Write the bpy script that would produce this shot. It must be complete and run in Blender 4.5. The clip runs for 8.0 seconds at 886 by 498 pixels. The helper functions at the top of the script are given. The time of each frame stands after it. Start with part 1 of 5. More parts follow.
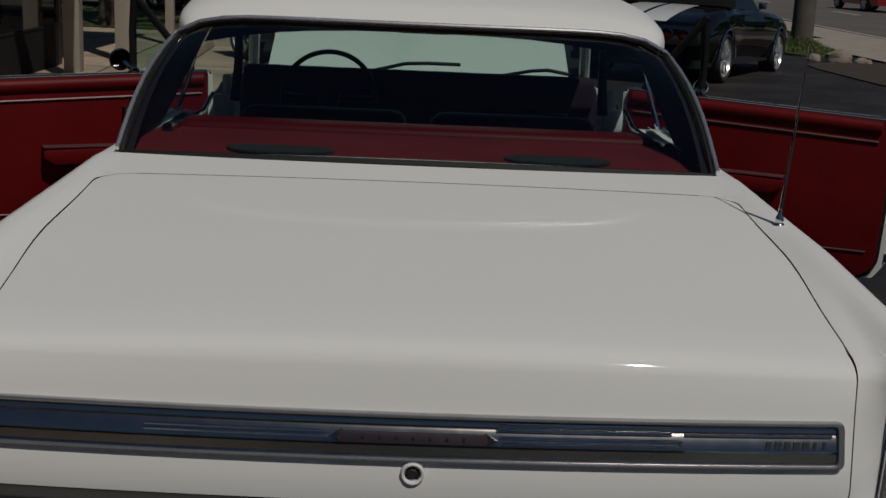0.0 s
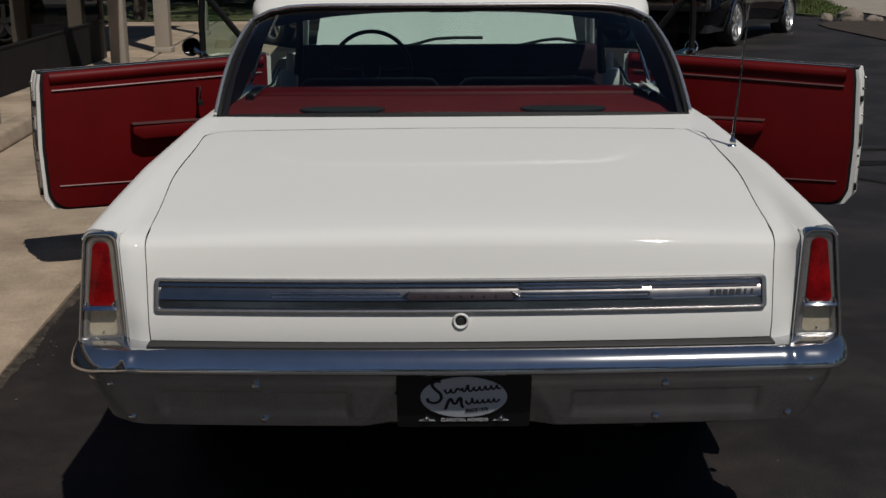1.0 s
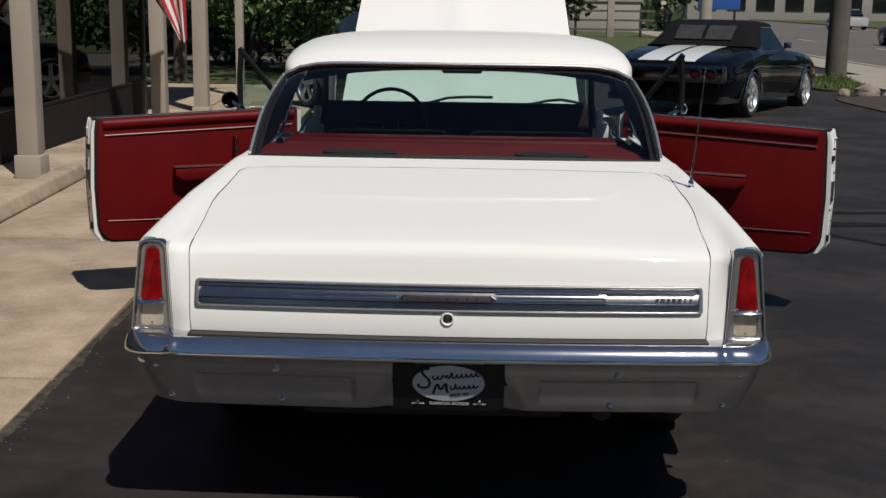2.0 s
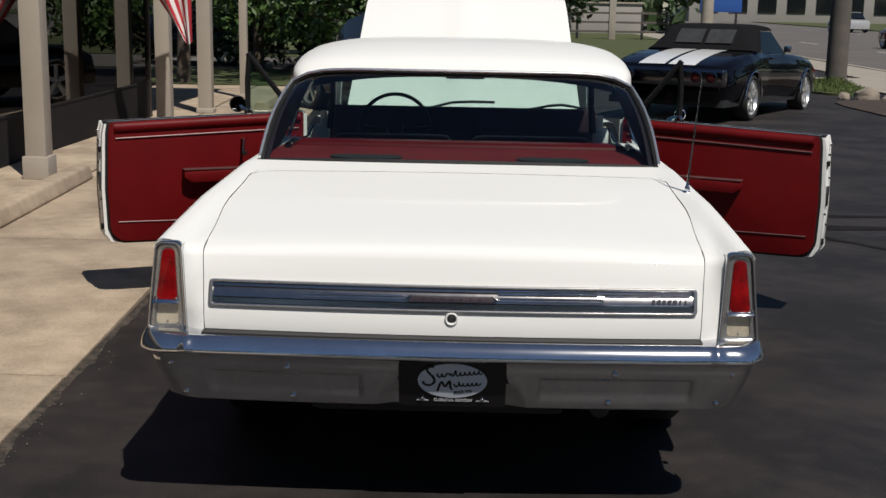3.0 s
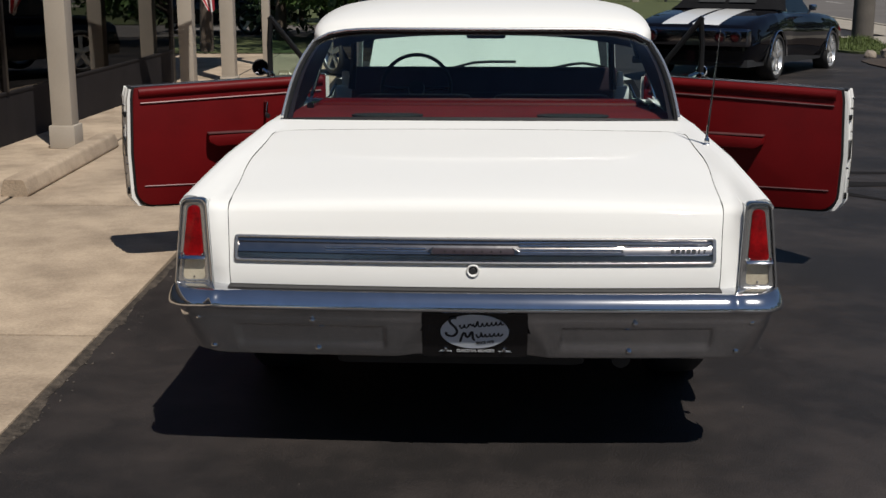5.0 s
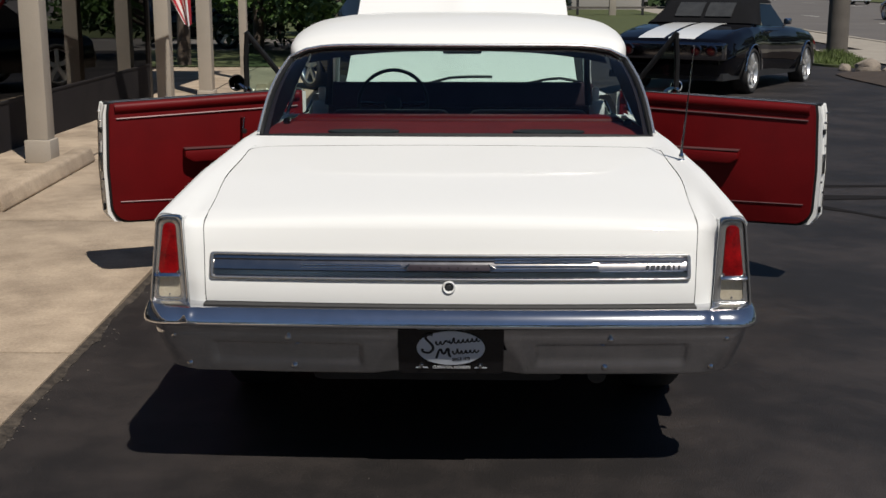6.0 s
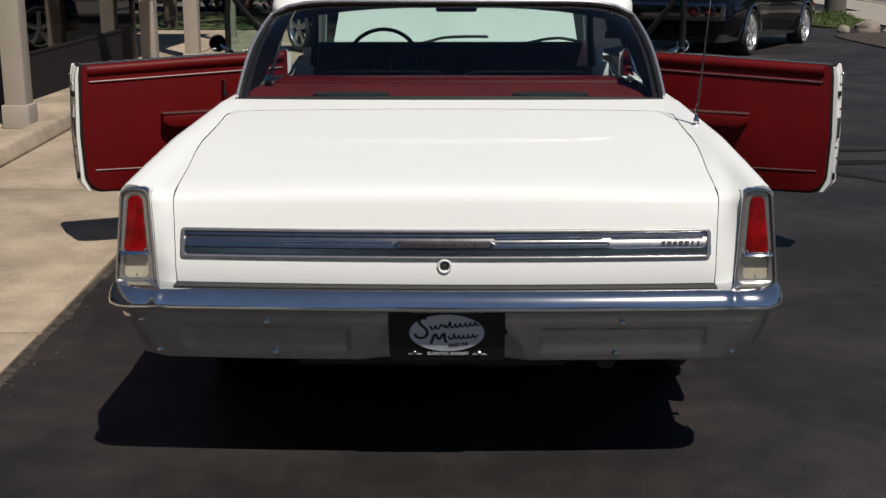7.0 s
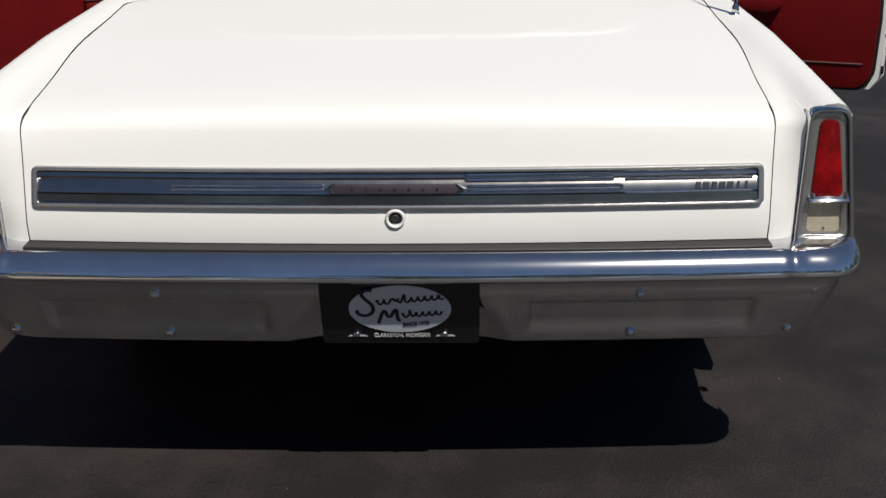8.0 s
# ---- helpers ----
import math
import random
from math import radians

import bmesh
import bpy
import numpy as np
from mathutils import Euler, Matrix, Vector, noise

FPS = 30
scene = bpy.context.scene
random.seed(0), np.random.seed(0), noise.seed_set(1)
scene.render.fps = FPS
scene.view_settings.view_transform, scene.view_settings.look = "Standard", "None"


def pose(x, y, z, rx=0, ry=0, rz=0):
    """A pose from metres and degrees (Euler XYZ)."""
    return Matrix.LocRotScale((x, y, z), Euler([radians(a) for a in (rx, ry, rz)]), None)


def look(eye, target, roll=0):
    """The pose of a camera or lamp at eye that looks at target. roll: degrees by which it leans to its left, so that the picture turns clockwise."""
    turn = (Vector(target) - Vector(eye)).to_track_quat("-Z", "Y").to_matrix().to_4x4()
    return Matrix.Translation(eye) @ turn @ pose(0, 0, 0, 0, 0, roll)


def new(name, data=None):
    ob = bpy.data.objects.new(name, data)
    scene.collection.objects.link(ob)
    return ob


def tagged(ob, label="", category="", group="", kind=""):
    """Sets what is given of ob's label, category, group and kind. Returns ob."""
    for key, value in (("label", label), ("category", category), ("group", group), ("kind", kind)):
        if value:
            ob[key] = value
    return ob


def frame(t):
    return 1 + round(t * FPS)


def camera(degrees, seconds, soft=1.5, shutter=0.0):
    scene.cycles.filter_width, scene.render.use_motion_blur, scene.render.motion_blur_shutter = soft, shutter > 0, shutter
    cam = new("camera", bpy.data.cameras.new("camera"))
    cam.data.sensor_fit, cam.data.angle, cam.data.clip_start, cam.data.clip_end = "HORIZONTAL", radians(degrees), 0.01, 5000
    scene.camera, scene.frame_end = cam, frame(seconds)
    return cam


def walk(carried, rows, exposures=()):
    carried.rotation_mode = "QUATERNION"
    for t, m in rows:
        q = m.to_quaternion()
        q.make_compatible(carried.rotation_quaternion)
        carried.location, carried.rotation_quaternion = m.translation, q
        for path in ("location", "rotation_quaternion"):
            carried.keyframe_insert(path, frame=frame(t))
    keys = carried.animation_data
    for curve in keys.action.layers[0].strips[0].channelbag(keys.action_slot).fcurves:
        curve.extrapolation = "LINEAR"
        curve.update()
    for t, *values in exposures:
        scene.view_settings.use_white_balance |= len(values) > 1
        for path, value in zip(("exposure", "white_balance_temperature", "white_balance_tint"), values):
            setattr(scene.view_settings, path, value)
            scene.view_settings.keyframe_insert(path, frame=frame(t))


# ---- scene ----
cam = camera(40.0, 8.0)
PATH = [
    (0, (-0.021, -1.765, 1.502), (0.037, 0.177, 1.027), 2.6),
    (0.2, (0.017, -1.971, 1.515), (0.036, -0.034, 1.016), 1.7),
    (0.5, (0.011, -2.222, 1.566), (0.016, -0.277, 1.098), 1.6),
    (1, (-0.05, -2.589, 1.554), (-0.042, -0.655, 1.045), -0.3),
    (1.5, (0.006, -2.929, 1.557), (-0.015, -0.973, 1.138), 0.3),
    (1.7, (0.053, -3.047, 1.544), (0.017, -1.091, 1.13), 0.5),
    (2.8, (0.036, -3.302, 1.575), (0.005, -1.333, 1.225), 1.3),
    (3, (0.042, -3.305, 1.579), (0.001, -1.346, 1.18), 1.0),
    (3.5, (0.039, -3.327, 1.58), (-0.019, -1.37, 1.174), -0.1),
    (4, (0.026, -3.342, 1.577), (-0.05, -1.378, 1.21), -0.3),
    (4.5, (0.024, -3.346, 1.556), (-0.054, -1.393, 1.134), 0.1),
    (4.7, (0.043, -3.358, 1.547), (-0.042, -1.412, 1.094), -0.1),
    (5.8, (0.067, -3.361, 1.555), (0.009, -1.41, 1.12), 0.1),
    (6, (0.066, -3.362, 1.56), (0.018, -1.41, 1.129), 0.0),
    (6.5, (0.074, -3.305, 1.553), (0.036, -1.352, 1.124), 0.0),
    (7, (0.051, -3.037, 1.516), (0.016, -1.098, 1.028), -0.1),
    (7.5, (0.078, -2.643, 1.458), (0.054, -0.741, 0.84), -2.1),
    (8, (0.129, -2.157, 1.418), (0.094, -0.274, 0.744), -0.5),
]
EXPOSURES = [(0, -1.26), (0.5, -1.03), (1, -0.68), (1.5, -0.39), (2, -0.15), (2.8, 0), (7, 0), (7.5, 0.0), (8, 0.06)]
walk(cam, [(t, look(eye, target, roll)) for t, eye, target, roll in PATH], EXPOSURES)

# ---- sky and sun ----
SUN = Vector((0.31, -0.56, 1.0)).normalized()
world = bpy.data.worlds.new("sky")
scene.world = world
world.use_nodes = True
nt = world.node_tree
sky = nt.nodes.new("ShaderNodeTexSky")
sky.sky_type, sky.sun_disc = "NISHITA", False
sky.dust_density, sky.ozone_density = 0.0, 6.0
sky.sun_elevation, sky.sun_rotation = math.asin(SUN.z), math.atan2(SUN.x, SUN.y)
nt.links.new(sky.outputs[0], nt.nodes["Background"].inputs[0])
nt.nodes["Background"].inputs[1].default_value = 0.05
sun = new("sun", bpy.data.lights.new("sun", "SUN"))
sun.data.energy, sun.data.angle, sun.data.color = 4.4, radians(0.53), (1.0, 0.95, 0.88)
sun.matrix_basis = look(SUN * 30, (0, 0, 0))
scene.view_settings.exposure = 0.0


# ---- materials ----
def material(name, base, rough=0.6, metal=0.0, base2=None, scale=8.0, fine=120.0, bump=0.0, coat=0.0, spread=0.1, detail=5.0,
             rough_spread=0.0, spec=0.5, random=0.0, lo=0.45, hi=1.0, mid=0.0):
    """A principled surface whose colour wanders between two tones at two sizes, with fine relief."""
    m = bpy.data.materials.new(name)
    m.use_nodes = True
    t = m.node_tree
    p = t.nodes["Principled BSDF"]
    p.inputs["Roughness"].default_value, p.inputs["Metallic"].default_value = rough, metal
    p.inputs["Coat Weight"].default_value, p.inputs["Coat Roughness"].default_value = coat, 0.04
    p.inputs["Specular IOR Level"].default_value = spec
    base2 = base2 or [c * (1 - spread) for c in base]
    co = t.nodes.new("ShaderNodeTexCoord")
    big, small = t.nodes.new("ShaderNodeTexNoise"), t.nodes.new("ShaderNodeTexNoise")
    big.inputs["Scale"].default_value, small.inputs["Scale"].default_value = scale, fine
    big.inputs["Detail"].default_value, small.inputs["Detail"].default_value = detail, 3.0
    for n in (big, small):
        t.links.new(co.outputs["Object"], n.inputs["Vector"])
    add = t.nodes.new("ShaderNodeMath")
    add.operation = "MULTIPLY_ADD"
    t.links.new(small.outputs["Fac"], add.inputs[0])
    add.inputs[1].default_value = 0.45
    t.links.new(big.outputs["Fac"], add.inputs[2])
    ramp = t.nodes.new("ShaderNodeMapRange")
    ramp.inputs[1].default_value, ramp.inputs[2].default_value = lo, hi
    tone = add.outputs[0]
    if mid:
        speck, more = t.nodes.new("ShaderNodeTexNoise"), t.nodes.new("ShaderNodeMath")
        speck.inputs["Scale"].default_value, speck.inputs["Detail"].default_value = mid, 6.0
        t.links.new(co.outputs["Object"], speck.inputs["Vector"])
        more.operation = "MULTIPLY_ADD"
        more.inputs[1].default_value = 0.5
        t.links.new(speck.outputs["Fac"], more.inputs[0])
        t.links.new(tone, more.inputs[2])
        tone = more.outputs[0]
    t.links.new(tone, ramp.inputs[0])
    mix = t.nodes.new("ShaderNodeMix")
    mix.data_type = "RGBA"
    mix.inputs[6].default_value, mix.inputs[7].default_value = (*base2, 1), (*base, 1)
    t.links.new(ramp.outputs[0], mix.inputs[0])
    colour = mix.outputs[2]
    if random:
        info, hsv, r = t.nodes.new("ShaderNodeObjectInfo"), t.nodes.new("ShaderNodeHueSaturation"), t.nodes.new("ShaderNodeMapRange")
        r.inputs[3].default_value, r.inputs[4].default_value = 1 - random, 1 + random
        t.links.new(info.outputs["Random"], r.inputs[0])
        t.links.new(r.outputs[0], hsv.inputs["Value"])
        t.links.new(colour, hsv.inputs["Color"])
        colour = hsv.outputs[0]
    t.links.new(colour, p.inputs["Base Color"])
    if rough_spread:
        r = t.nodes.new("ShaderNodeMapRange")
        r.inputs[1].default_value, r.inputs[2].default_value = 0.35, 0.65
        r.inputs[3].default_value, r.inputs[4].default_value = rough, rough + rough_spread
        t.links.new(big.outputs["Fac"], r.inputs[0])
        t.links.new(r.outputs[0], p.inputs["Roughness"])
    if bump:
        b = t.nodes.new("ShaderNodeBump")
        b.inputs["Strength"].default_value, b.inputs["Distance"].default_value = bump, 0.01
        t.links.new(small.outputs["Fac"], b.inputs["Height"])
        t.links.new(b.outputs[0], p.inputs["Normal"])
    return m


def glass(name, tint, gloss_rough=0.0, ior=1.5):
    """A thin pane: tinted clear glass with a mirror film whose strength follows the angle."""
    m = bpy.data.materials.new(name)
    m.use_nodes = True
    t = m.node_tree
    t.nodes.remove(t.nodes["Principled BSDF"])
    clear, gloss, mix, facing, power, scale = (t.nodes.new("ShaderNode" + k) for k in ("BsdfTransparent", "BsdfGlossy", "MixShader", "LayerWeight", "Math", "Math"))
    clear.inputs[0].default_value = (*tint, 1)
    gloss.inputs["Roughness"].default_value = gloss_rough
    facing.inputs[0].default_value = 0.5
    f0 = ((ior - 1) / (ior + 1)) ** 2
    power.operation, scale.operation = "POWER", "MULTIPLY_ADD"
    power.inputs[1].default_value, scale.inputs[1].default_value, scale.inputs[2].default_value = 5.0, 1 - f0, f0
    t.links.new(facing.outputs["Facing"], power.inputs[0])
    t.links.new(power.outputs[0], scale.inputs[0])
    t.links.new(scale.outputs[0], mix.inputs[0])
    t.links.new(clear.outputs[0], mix.inputs[1])
    t.links.new(gloss.outputs[0], mix.inputs[2])
    t.links.new(mix.outputs[0], t.nodes["Material Output"].inputs[0])
    return m


WHITE = material("white_paint", (0.765, 0.76, 0.73), 0.5, coat=0.24, spread=0.03, scale=1.5, fine=300, spec=0.05)
WHITE.node_tree.nodes["Principled BSDF"].inputs["Coat Roughness"].default_value = 0.045
CHROME = material("chrome", (0.66, 0.67, 0.69), 0.05, 1.0, spread=0.15, scale=6, fine=90, rough_spread=0.10)
SATIN = material("ribbed_bright_metal", (0.36, 0.345, 0.335), 0.15, 1.0, spread=0.35, scale=5, fine=60, rough_spread=0.12)
BLACK = material("black_rubber", (0.012, 0.012, 0.013), 0.6, spread=0.4, scale=20, bump=0.1, spec=0.25)
DARK = material("dark_steel", (0.03, 0.03, 0.032), 0.55, spread=0.5, scale=10)
VINYL = material("red_vinyl", (0.128, 0.0042, 0.0055), 0.45, base2=(0.088, 0.0032, 0.0042), scale=5, fine=260, bump=0.12, spec=0.14)
REDCARPET = material("dark_red_carpet", (0.12, 0.01, 0.012), 0.9, scale=30, fine=300, bump=0.5, spread=0.4)
NAVY = material("dark_trim", (0.036, 0.022, 0.029), 0.8, scale=9, fine=200, bump=0.2, spread=0.3, spec=0.1)
REDLENS = material("red_lens", (0.30, 0.003, 0.005), 0.3, base2=(0.085, 0.001, 0.002), coat=0.35, scale=17, fine=160, spec=0.15, lo=0.5, hi=0.95)
CREAMLENS = material("cream_lens", (0.50, 0.45, 0.34), 0.25, base2=(0.36, 0.31, 0.23), coat=0.6, scale=20, fine=140)
CARGLASS = glass("tinted_car_glass", (0.72, 0.84, 0.80), 0.0, 1.65)
ASPHALT = material("asphalt", (0.046, 0.037, 0.033), 0.66, base2=(0.0125, 0.0105, 0.0100), scale=1.3, fine=170, bump=0.4, detail=9, lo=0.86, hi=1.34, mid=8, spec=0.4)
TRIMDARK = material("letter_grey", (0.16, 0.155, 0.15), 0.3, 0.8, spread=0.2, scale=20)
TRIMGREY = material("dull_strip", (0.13, 0.055, 0.055), 0.45, 0.2, spread=0.3, scale=20)
CONCRETE = material("concrete", (0.44, 0.347, 0.252), 0.85, base2=(0.235, 0.180, 0.128), scale=1.7, fine=70, bump=0.5, detail=12, random=0.04, lo=0.72, hi=1.14, mid=7)
STUCCO = material("tan_painted_column", (0.40, 0.35, 0.29), 0.8, spread=0.12, scale=3, fine=90, bump=0.2)
GRASS = material("grass", (0.085, 0.10, 0.03), 0.9, base2=(0.04, 0.05, 0.016), scale=2.5, fine=40, bump=1.0)
ROADGREY = material("worn_road", (0.135, 0.121, 0.108), 0.85, base2=(0.094, 0.085, 0.077), scale=0.4, fine=40, bump=0.3)
SOIL = material("mulch", (0.07, 0.05, 0.038), 0.95, base2=(0.035, 0.025, 0.018), scale=5, fine=50, bump=1.0)

# ---- mesh helpers ----
WORLD = {}


def thing(name, at, label, category, group="", kind=""):
    ob = new(name)
    ob.empty_display_size = 0.1
    ob.matrix_basis = WORLD[ob] = at if isinstance(at, Matrix) else Matrix.Translation(at)
    return tagged(ob, label, category, group, kind)


def part(name, data, mat, parent=None, label="", at=Matrix(), smooth=True):
    """Links a bmesh or a mesh as one object; its vertices are in world metres, moved by `at`."""
    if isinstance(data, bmesh.types.BMesh):
        bmesh.ops.recalc_face_normals(data, faces=data.faces)
        me = bpy.data.meshes.new(name)
        data.to_mesh(me)
        data.free()
    else:
        me = data
    if mat and not me.materials:
        me.materials.append(mat)
    if smooth:
        me.shade_smooth()
        me.set_sharp_from_angle(angle=radians(38))
    ob = new(name, me)
    WORLD[ob] = at.copy()
    if parent:
        ob.parent = parent
        ob.matrix_basis = WORLD[parent].inverted() @ at
    else:
        ob.matrix_basis = at
    return tagged(ob, label)


def grid(rows, close=False):
    """A sheet through rows of points."""
    bm = bmesh.new()
    vs = [[bm.verts.new(p) for p in row] for row in rows]
    for a, b in zip(vs, vs[1:]):
        for k in range(len(a) - (0 if close else 1)):
            n = (k + 1) % len(a)
            try:
                bm.faces.new((a[k], a[n], b[n], b[k]))
            except ValueError:
                pass
    return bm


def thick(bm, d):
    """Gives a sheet thickness d against its normals."""
    bmesh.ops.remove_doubles(bm, verts=bm.verts, dist=1e-4)
    bmesh.ops.recalc_face_normals(bm, faces=bm.faces)
    bmesh.ops.solidify(bm, geom=bm.faces[:], thickness=d)
    return bm


def box(x0, x1, y0, y1, z0, z1, bevel=0.0, segments=2):
    bm = bmesh.new()
    bmesh.ops.create_cube(bm, size=1, matrix=Matrix.LocRotScale(((x0 + x1) / 2, (y0 + y1) / 2, (z0 + z1) / 2), None, (abs(x1 - x0), abs(y1 - y0), abs(z1 - z0))))
    if bevel:
        bmesh.ops.bevel(bm, geom=bm.edges[:], offset=bevel, segments=segments, affect="EDGES", profile=0.6)
    return bm


def merge(*bms):
    out = bmesh.new()
    for bm in bms:
        me = bpy.data.meshes.new("tmp")
        bm.to_mesh(me)
        bm.free()
        out.from_mesh(me)
        bpy.data.meshes.remove(me)
    return out


def tube(points, r, sides=8, close=False):
    """A round bar along points; r may be one radius or one per point."""
    pts = [Vector(p) for p in points]
    rows, n = [], len(pts)
    for k, p in enumerate(pts):
        d = (pts[(k + 1) % n if close else min(k + 1, n - 1)] - pts[(k - 1) % n if close else max(k - 1, 0)]).normalized()
        a = d.cross(Vector((0, 0, 1)) if abs(d.z) < 0.9 else Vector((1, 0, 0))).normalized()
        b = d.cross(a)
        rad = r[k] if isinstance(r, (list, tuple)) else r
        rows.append([p + rad * (math.cos(2 * math.pi * j / sides) * a + math.sin(2 * math.pi * j / sides) * b) for j in range(sides)])
    if close:
        rows.append(rows[0])
    bm = grid(rows, close=True)
    if not close:
        bm.verts.ensure_lookup_table()
        bm.faces.new(bm.verts[:sides])
        bm.faces.new(bm.verts[-sides:])
    else:
        bmesh.ops.remove_doubles(bm, verts=bm.verts, dist=1e-5)
    return bm


def lathe(profile, sides=32, axis="z", at=(0, 0, 0)):
    """Turns (radius, height) pairs round an axis."""
    rows = []
    for r, h in profile:
        row = []
        for j in range(sides):
            c, s = r * math.cos(2 * math.pi * j / sides), r * math.sin(2 * math.pi * j / sides)
            p = {"z": (c, s, h), "x": (h, c, s), "y": (c, h, s)}[axis]
            row.append(Vector(p) + Vector(at))
        rows.append(row)
    bm = grid(rows, close=True)
    bmesh.ops.remove_doubles(bm, verts=bm.verts, dist=1e-5)
    return bm


def prism(poly, d, bevel=0.0):
    """A solid from a closed outline of 3D points, pushed along the vector d."""
    bm = bmesh.new()
    f = bm.faces.new([bm.verts.new(p) for p in poly])
    ext = bmesh.ops.extrude_face_region(bm, geom=[f])
    bmesh.ops.translate(bm, vec=Vector(d), verts=[v for v in ext["geom"] if isinstance(v, bmesh.types.BMVert)])
    bmesh.ops.recalc_face_normals(bm, faces=bm.faces)
    if bevel:
        bmesh.ops.bevel(bm, geom=bm.edges[:], offset=bevel, segments=2, affect="EDGES", profile=0.6)
    return bm


def ring(outer, inner, d, bevel=0.0):
    """A frame between two outlines with as many points, pushed along d."""
    bm = bmesh.new()
    d = Vector(d)
    o, i = [[bm.verts.new(Vector(p) + k * d) for p in outer] for k in (0, 1)], [[bm.verts.new(Vector(p) + k * d) for p in inner] for k in (0, 1)]
    n = len(outer)
    for k in range(n):
        j = (k + 1) % n
        bm.faces.new((o[0][k], o[0][j], i[0][j], i[0][k]))
        bm.faces.new((o[1][k], i[1][k], i[1][j], o[1][j]))
        bm.faces.new((o[0][k], o[1][k], o[1][j], o[0][j]))
        bm.faces.new((i[0][k], i[0][j], i[1][j], i[1][k]))
    if bevel:
        bmesh.ops.recalc_face_normals(bm, faces=bm.faces)
        bmesh.ops.bevel(bm, geom=[e for e in bm.edges if e.calc_face_angle(0) > 0.6], offset=bevel, segments=2, affect="EDGES", profile=0.6)
    return bm


def rounded(corners, r, n=4):
    """An outline of 2D corners with rounded turns."""
    out, m = [], len(corners)
    for k in range(m):
        p, a, b = Vector(corners[k]), Vector(corners[k - 1]), Vector(corners[(k + 1) % m])
        u, v = (a - p), (b - p)
        q = min(r, u.length * 0.45, v.length * 0.45)
        s, e = p + u.normalized() * q, p + v.normalized() * q
        for j in range(n + 1):
            f = j / n
            out.append(s * (1 - f) ** 2 + p * 2 * f * (1 - f) + e * f * f)
    return out


def lerp(x, xs, ys):
    return float(np.interp(x, xs, ys))


def smooth01(x, a, b):
    f = min(1.0, max(0.0, (x - a) / (b - a)))
    return f * f * (3 - 2 * f)


# ---- ground, paving, building ----
LAND_Y, LAND_Z = [-12.0, 0.4, 3.0, 6.0, 14.5, 24.0, 40.0], [0.40, 0.09, 0.02, 0.0, -0.045, -0.12, -0.15]


def land(x, y):
    """Height of the ground, which falls gently from the yard to the street."""
    return lerp(y, LAND_Y, LAND_Z)


def sheet(x0, x1, y0, y1, lift, nx=1, ny=1, skew=0.0):
    """A paved strip that follows the ground; skew shifts x with y."""
    return grid([[(x + skew * (y - y0), y, land(x, y) + lift) for x in np.linspace(x0, x1, nx + 1)] for y in np.linspace(y0, y1, ny + 1)])


xs = [-400, -120, -50, -20, -10, -5, -2, 0, 2, 5, 10, 20, 50, 120, 400]
ys = [-400, -120, -40, -12, -4, 0.4, 3, 6, 10, 14.5, 19, 24, 32, 40, 80, 160, 400]
tagged(part("ground", grid([[(x, y, land(x, y)) for x in xs] for y in ys]), ASPHALT), "dark worn asphalt of the parking lot", "ground", kind="structure")

SKEW = -0.055
apron = thing("pavement", (-3, 5, 0), "tan concrete walkway slabs with dark joints beside the asphalt", "pavement", kind="structure")
BREAKS = [-9.0, -6.0, -3.6, -1.2, 1.36, 4.4, 7.3, 10.3, 13.3, 16.3, 19.3, 22.0]
for a, b in zip(BREAKS, BREAKS[1:]):
    for u, v in ((-1.525, -3.02), (-3.03, -4.9)):
        e = 0.011
        poly = [(u - e + SKEW * (a - 0.8), a + e, 0), (u - e + SKEW * (b - 0.8), b - e, 0), (v + e + SKEW * (b - 0.8), b - e, 0), (v + e + SKEW * (a - 0.8), a + e, 0)]
        part("slab", prism([(x, y, land(x, y) - 0.06) for x, y, z in poly], (0, 0, 0.072), 0.006), CONCRETE, apron)


def parking_stop(y0, y1, x0):
    prof = rounded([(-0.11, 0.0), (-0.075, 0.125), (0.075, 0.125), (0.11, 0.0)], 0.03)
    rows = [[(x0 + SKEW * (y - y0) + p.x * k, y, land(0, y) + 0.012 + p.y * (1 if k == 1 else 0.93)) for p in prof] for y, k in ((y0, 0.9), (y0 + 0.02, 1), ((y0 + y1) / 2, 1), (y1 - 0.02, 1), (y1, 0.9))]
    bm = grid(rows, close=True)
    bm.verts.ensure_lookup_table()
    n = len(prof)
    bm.faces.new(bm.verts[:n])
    bm.faces.new(bm.verts[-n:])
    return tagged(part("parking_stop", bm, CONCRETE), "long low tan concrete parking stop on the walkway", "parking stop", "parking stops")


parking_stop(4.70, 7.18, -3.215)
parking_stop(14.45, 16.9, -3.02)


def column(x, y, w=0.22, plinth=0.20):
    c = thing("column", (x, y, land(x, y)), "tan painted square column on a wider plinth", "column", "porch columns")
    z = land(x, y) + 0.012
    part("shaft", box(x - w / 2, x + w / 2, y - w / 2, y + w / 2, z + plinth, z + 3.0, 0.008), STUCCO, c)
    q = w / 2 + 0.024
    part("plinth", box(x - q, x + q, y - q, y + q, z, z + plinth, 0.012), STUCCO, c)


COLUMNS = [(-3.705, 7.15, 0.18), (-3.725, 11.65, 0.175), (-3.71, 13.92, 0.19), (-3.73, 16.95, 0.125)]
for x, y, w in COLUMNS:
    column(x, y, w, 0.20 if y < 8 else 0.07)

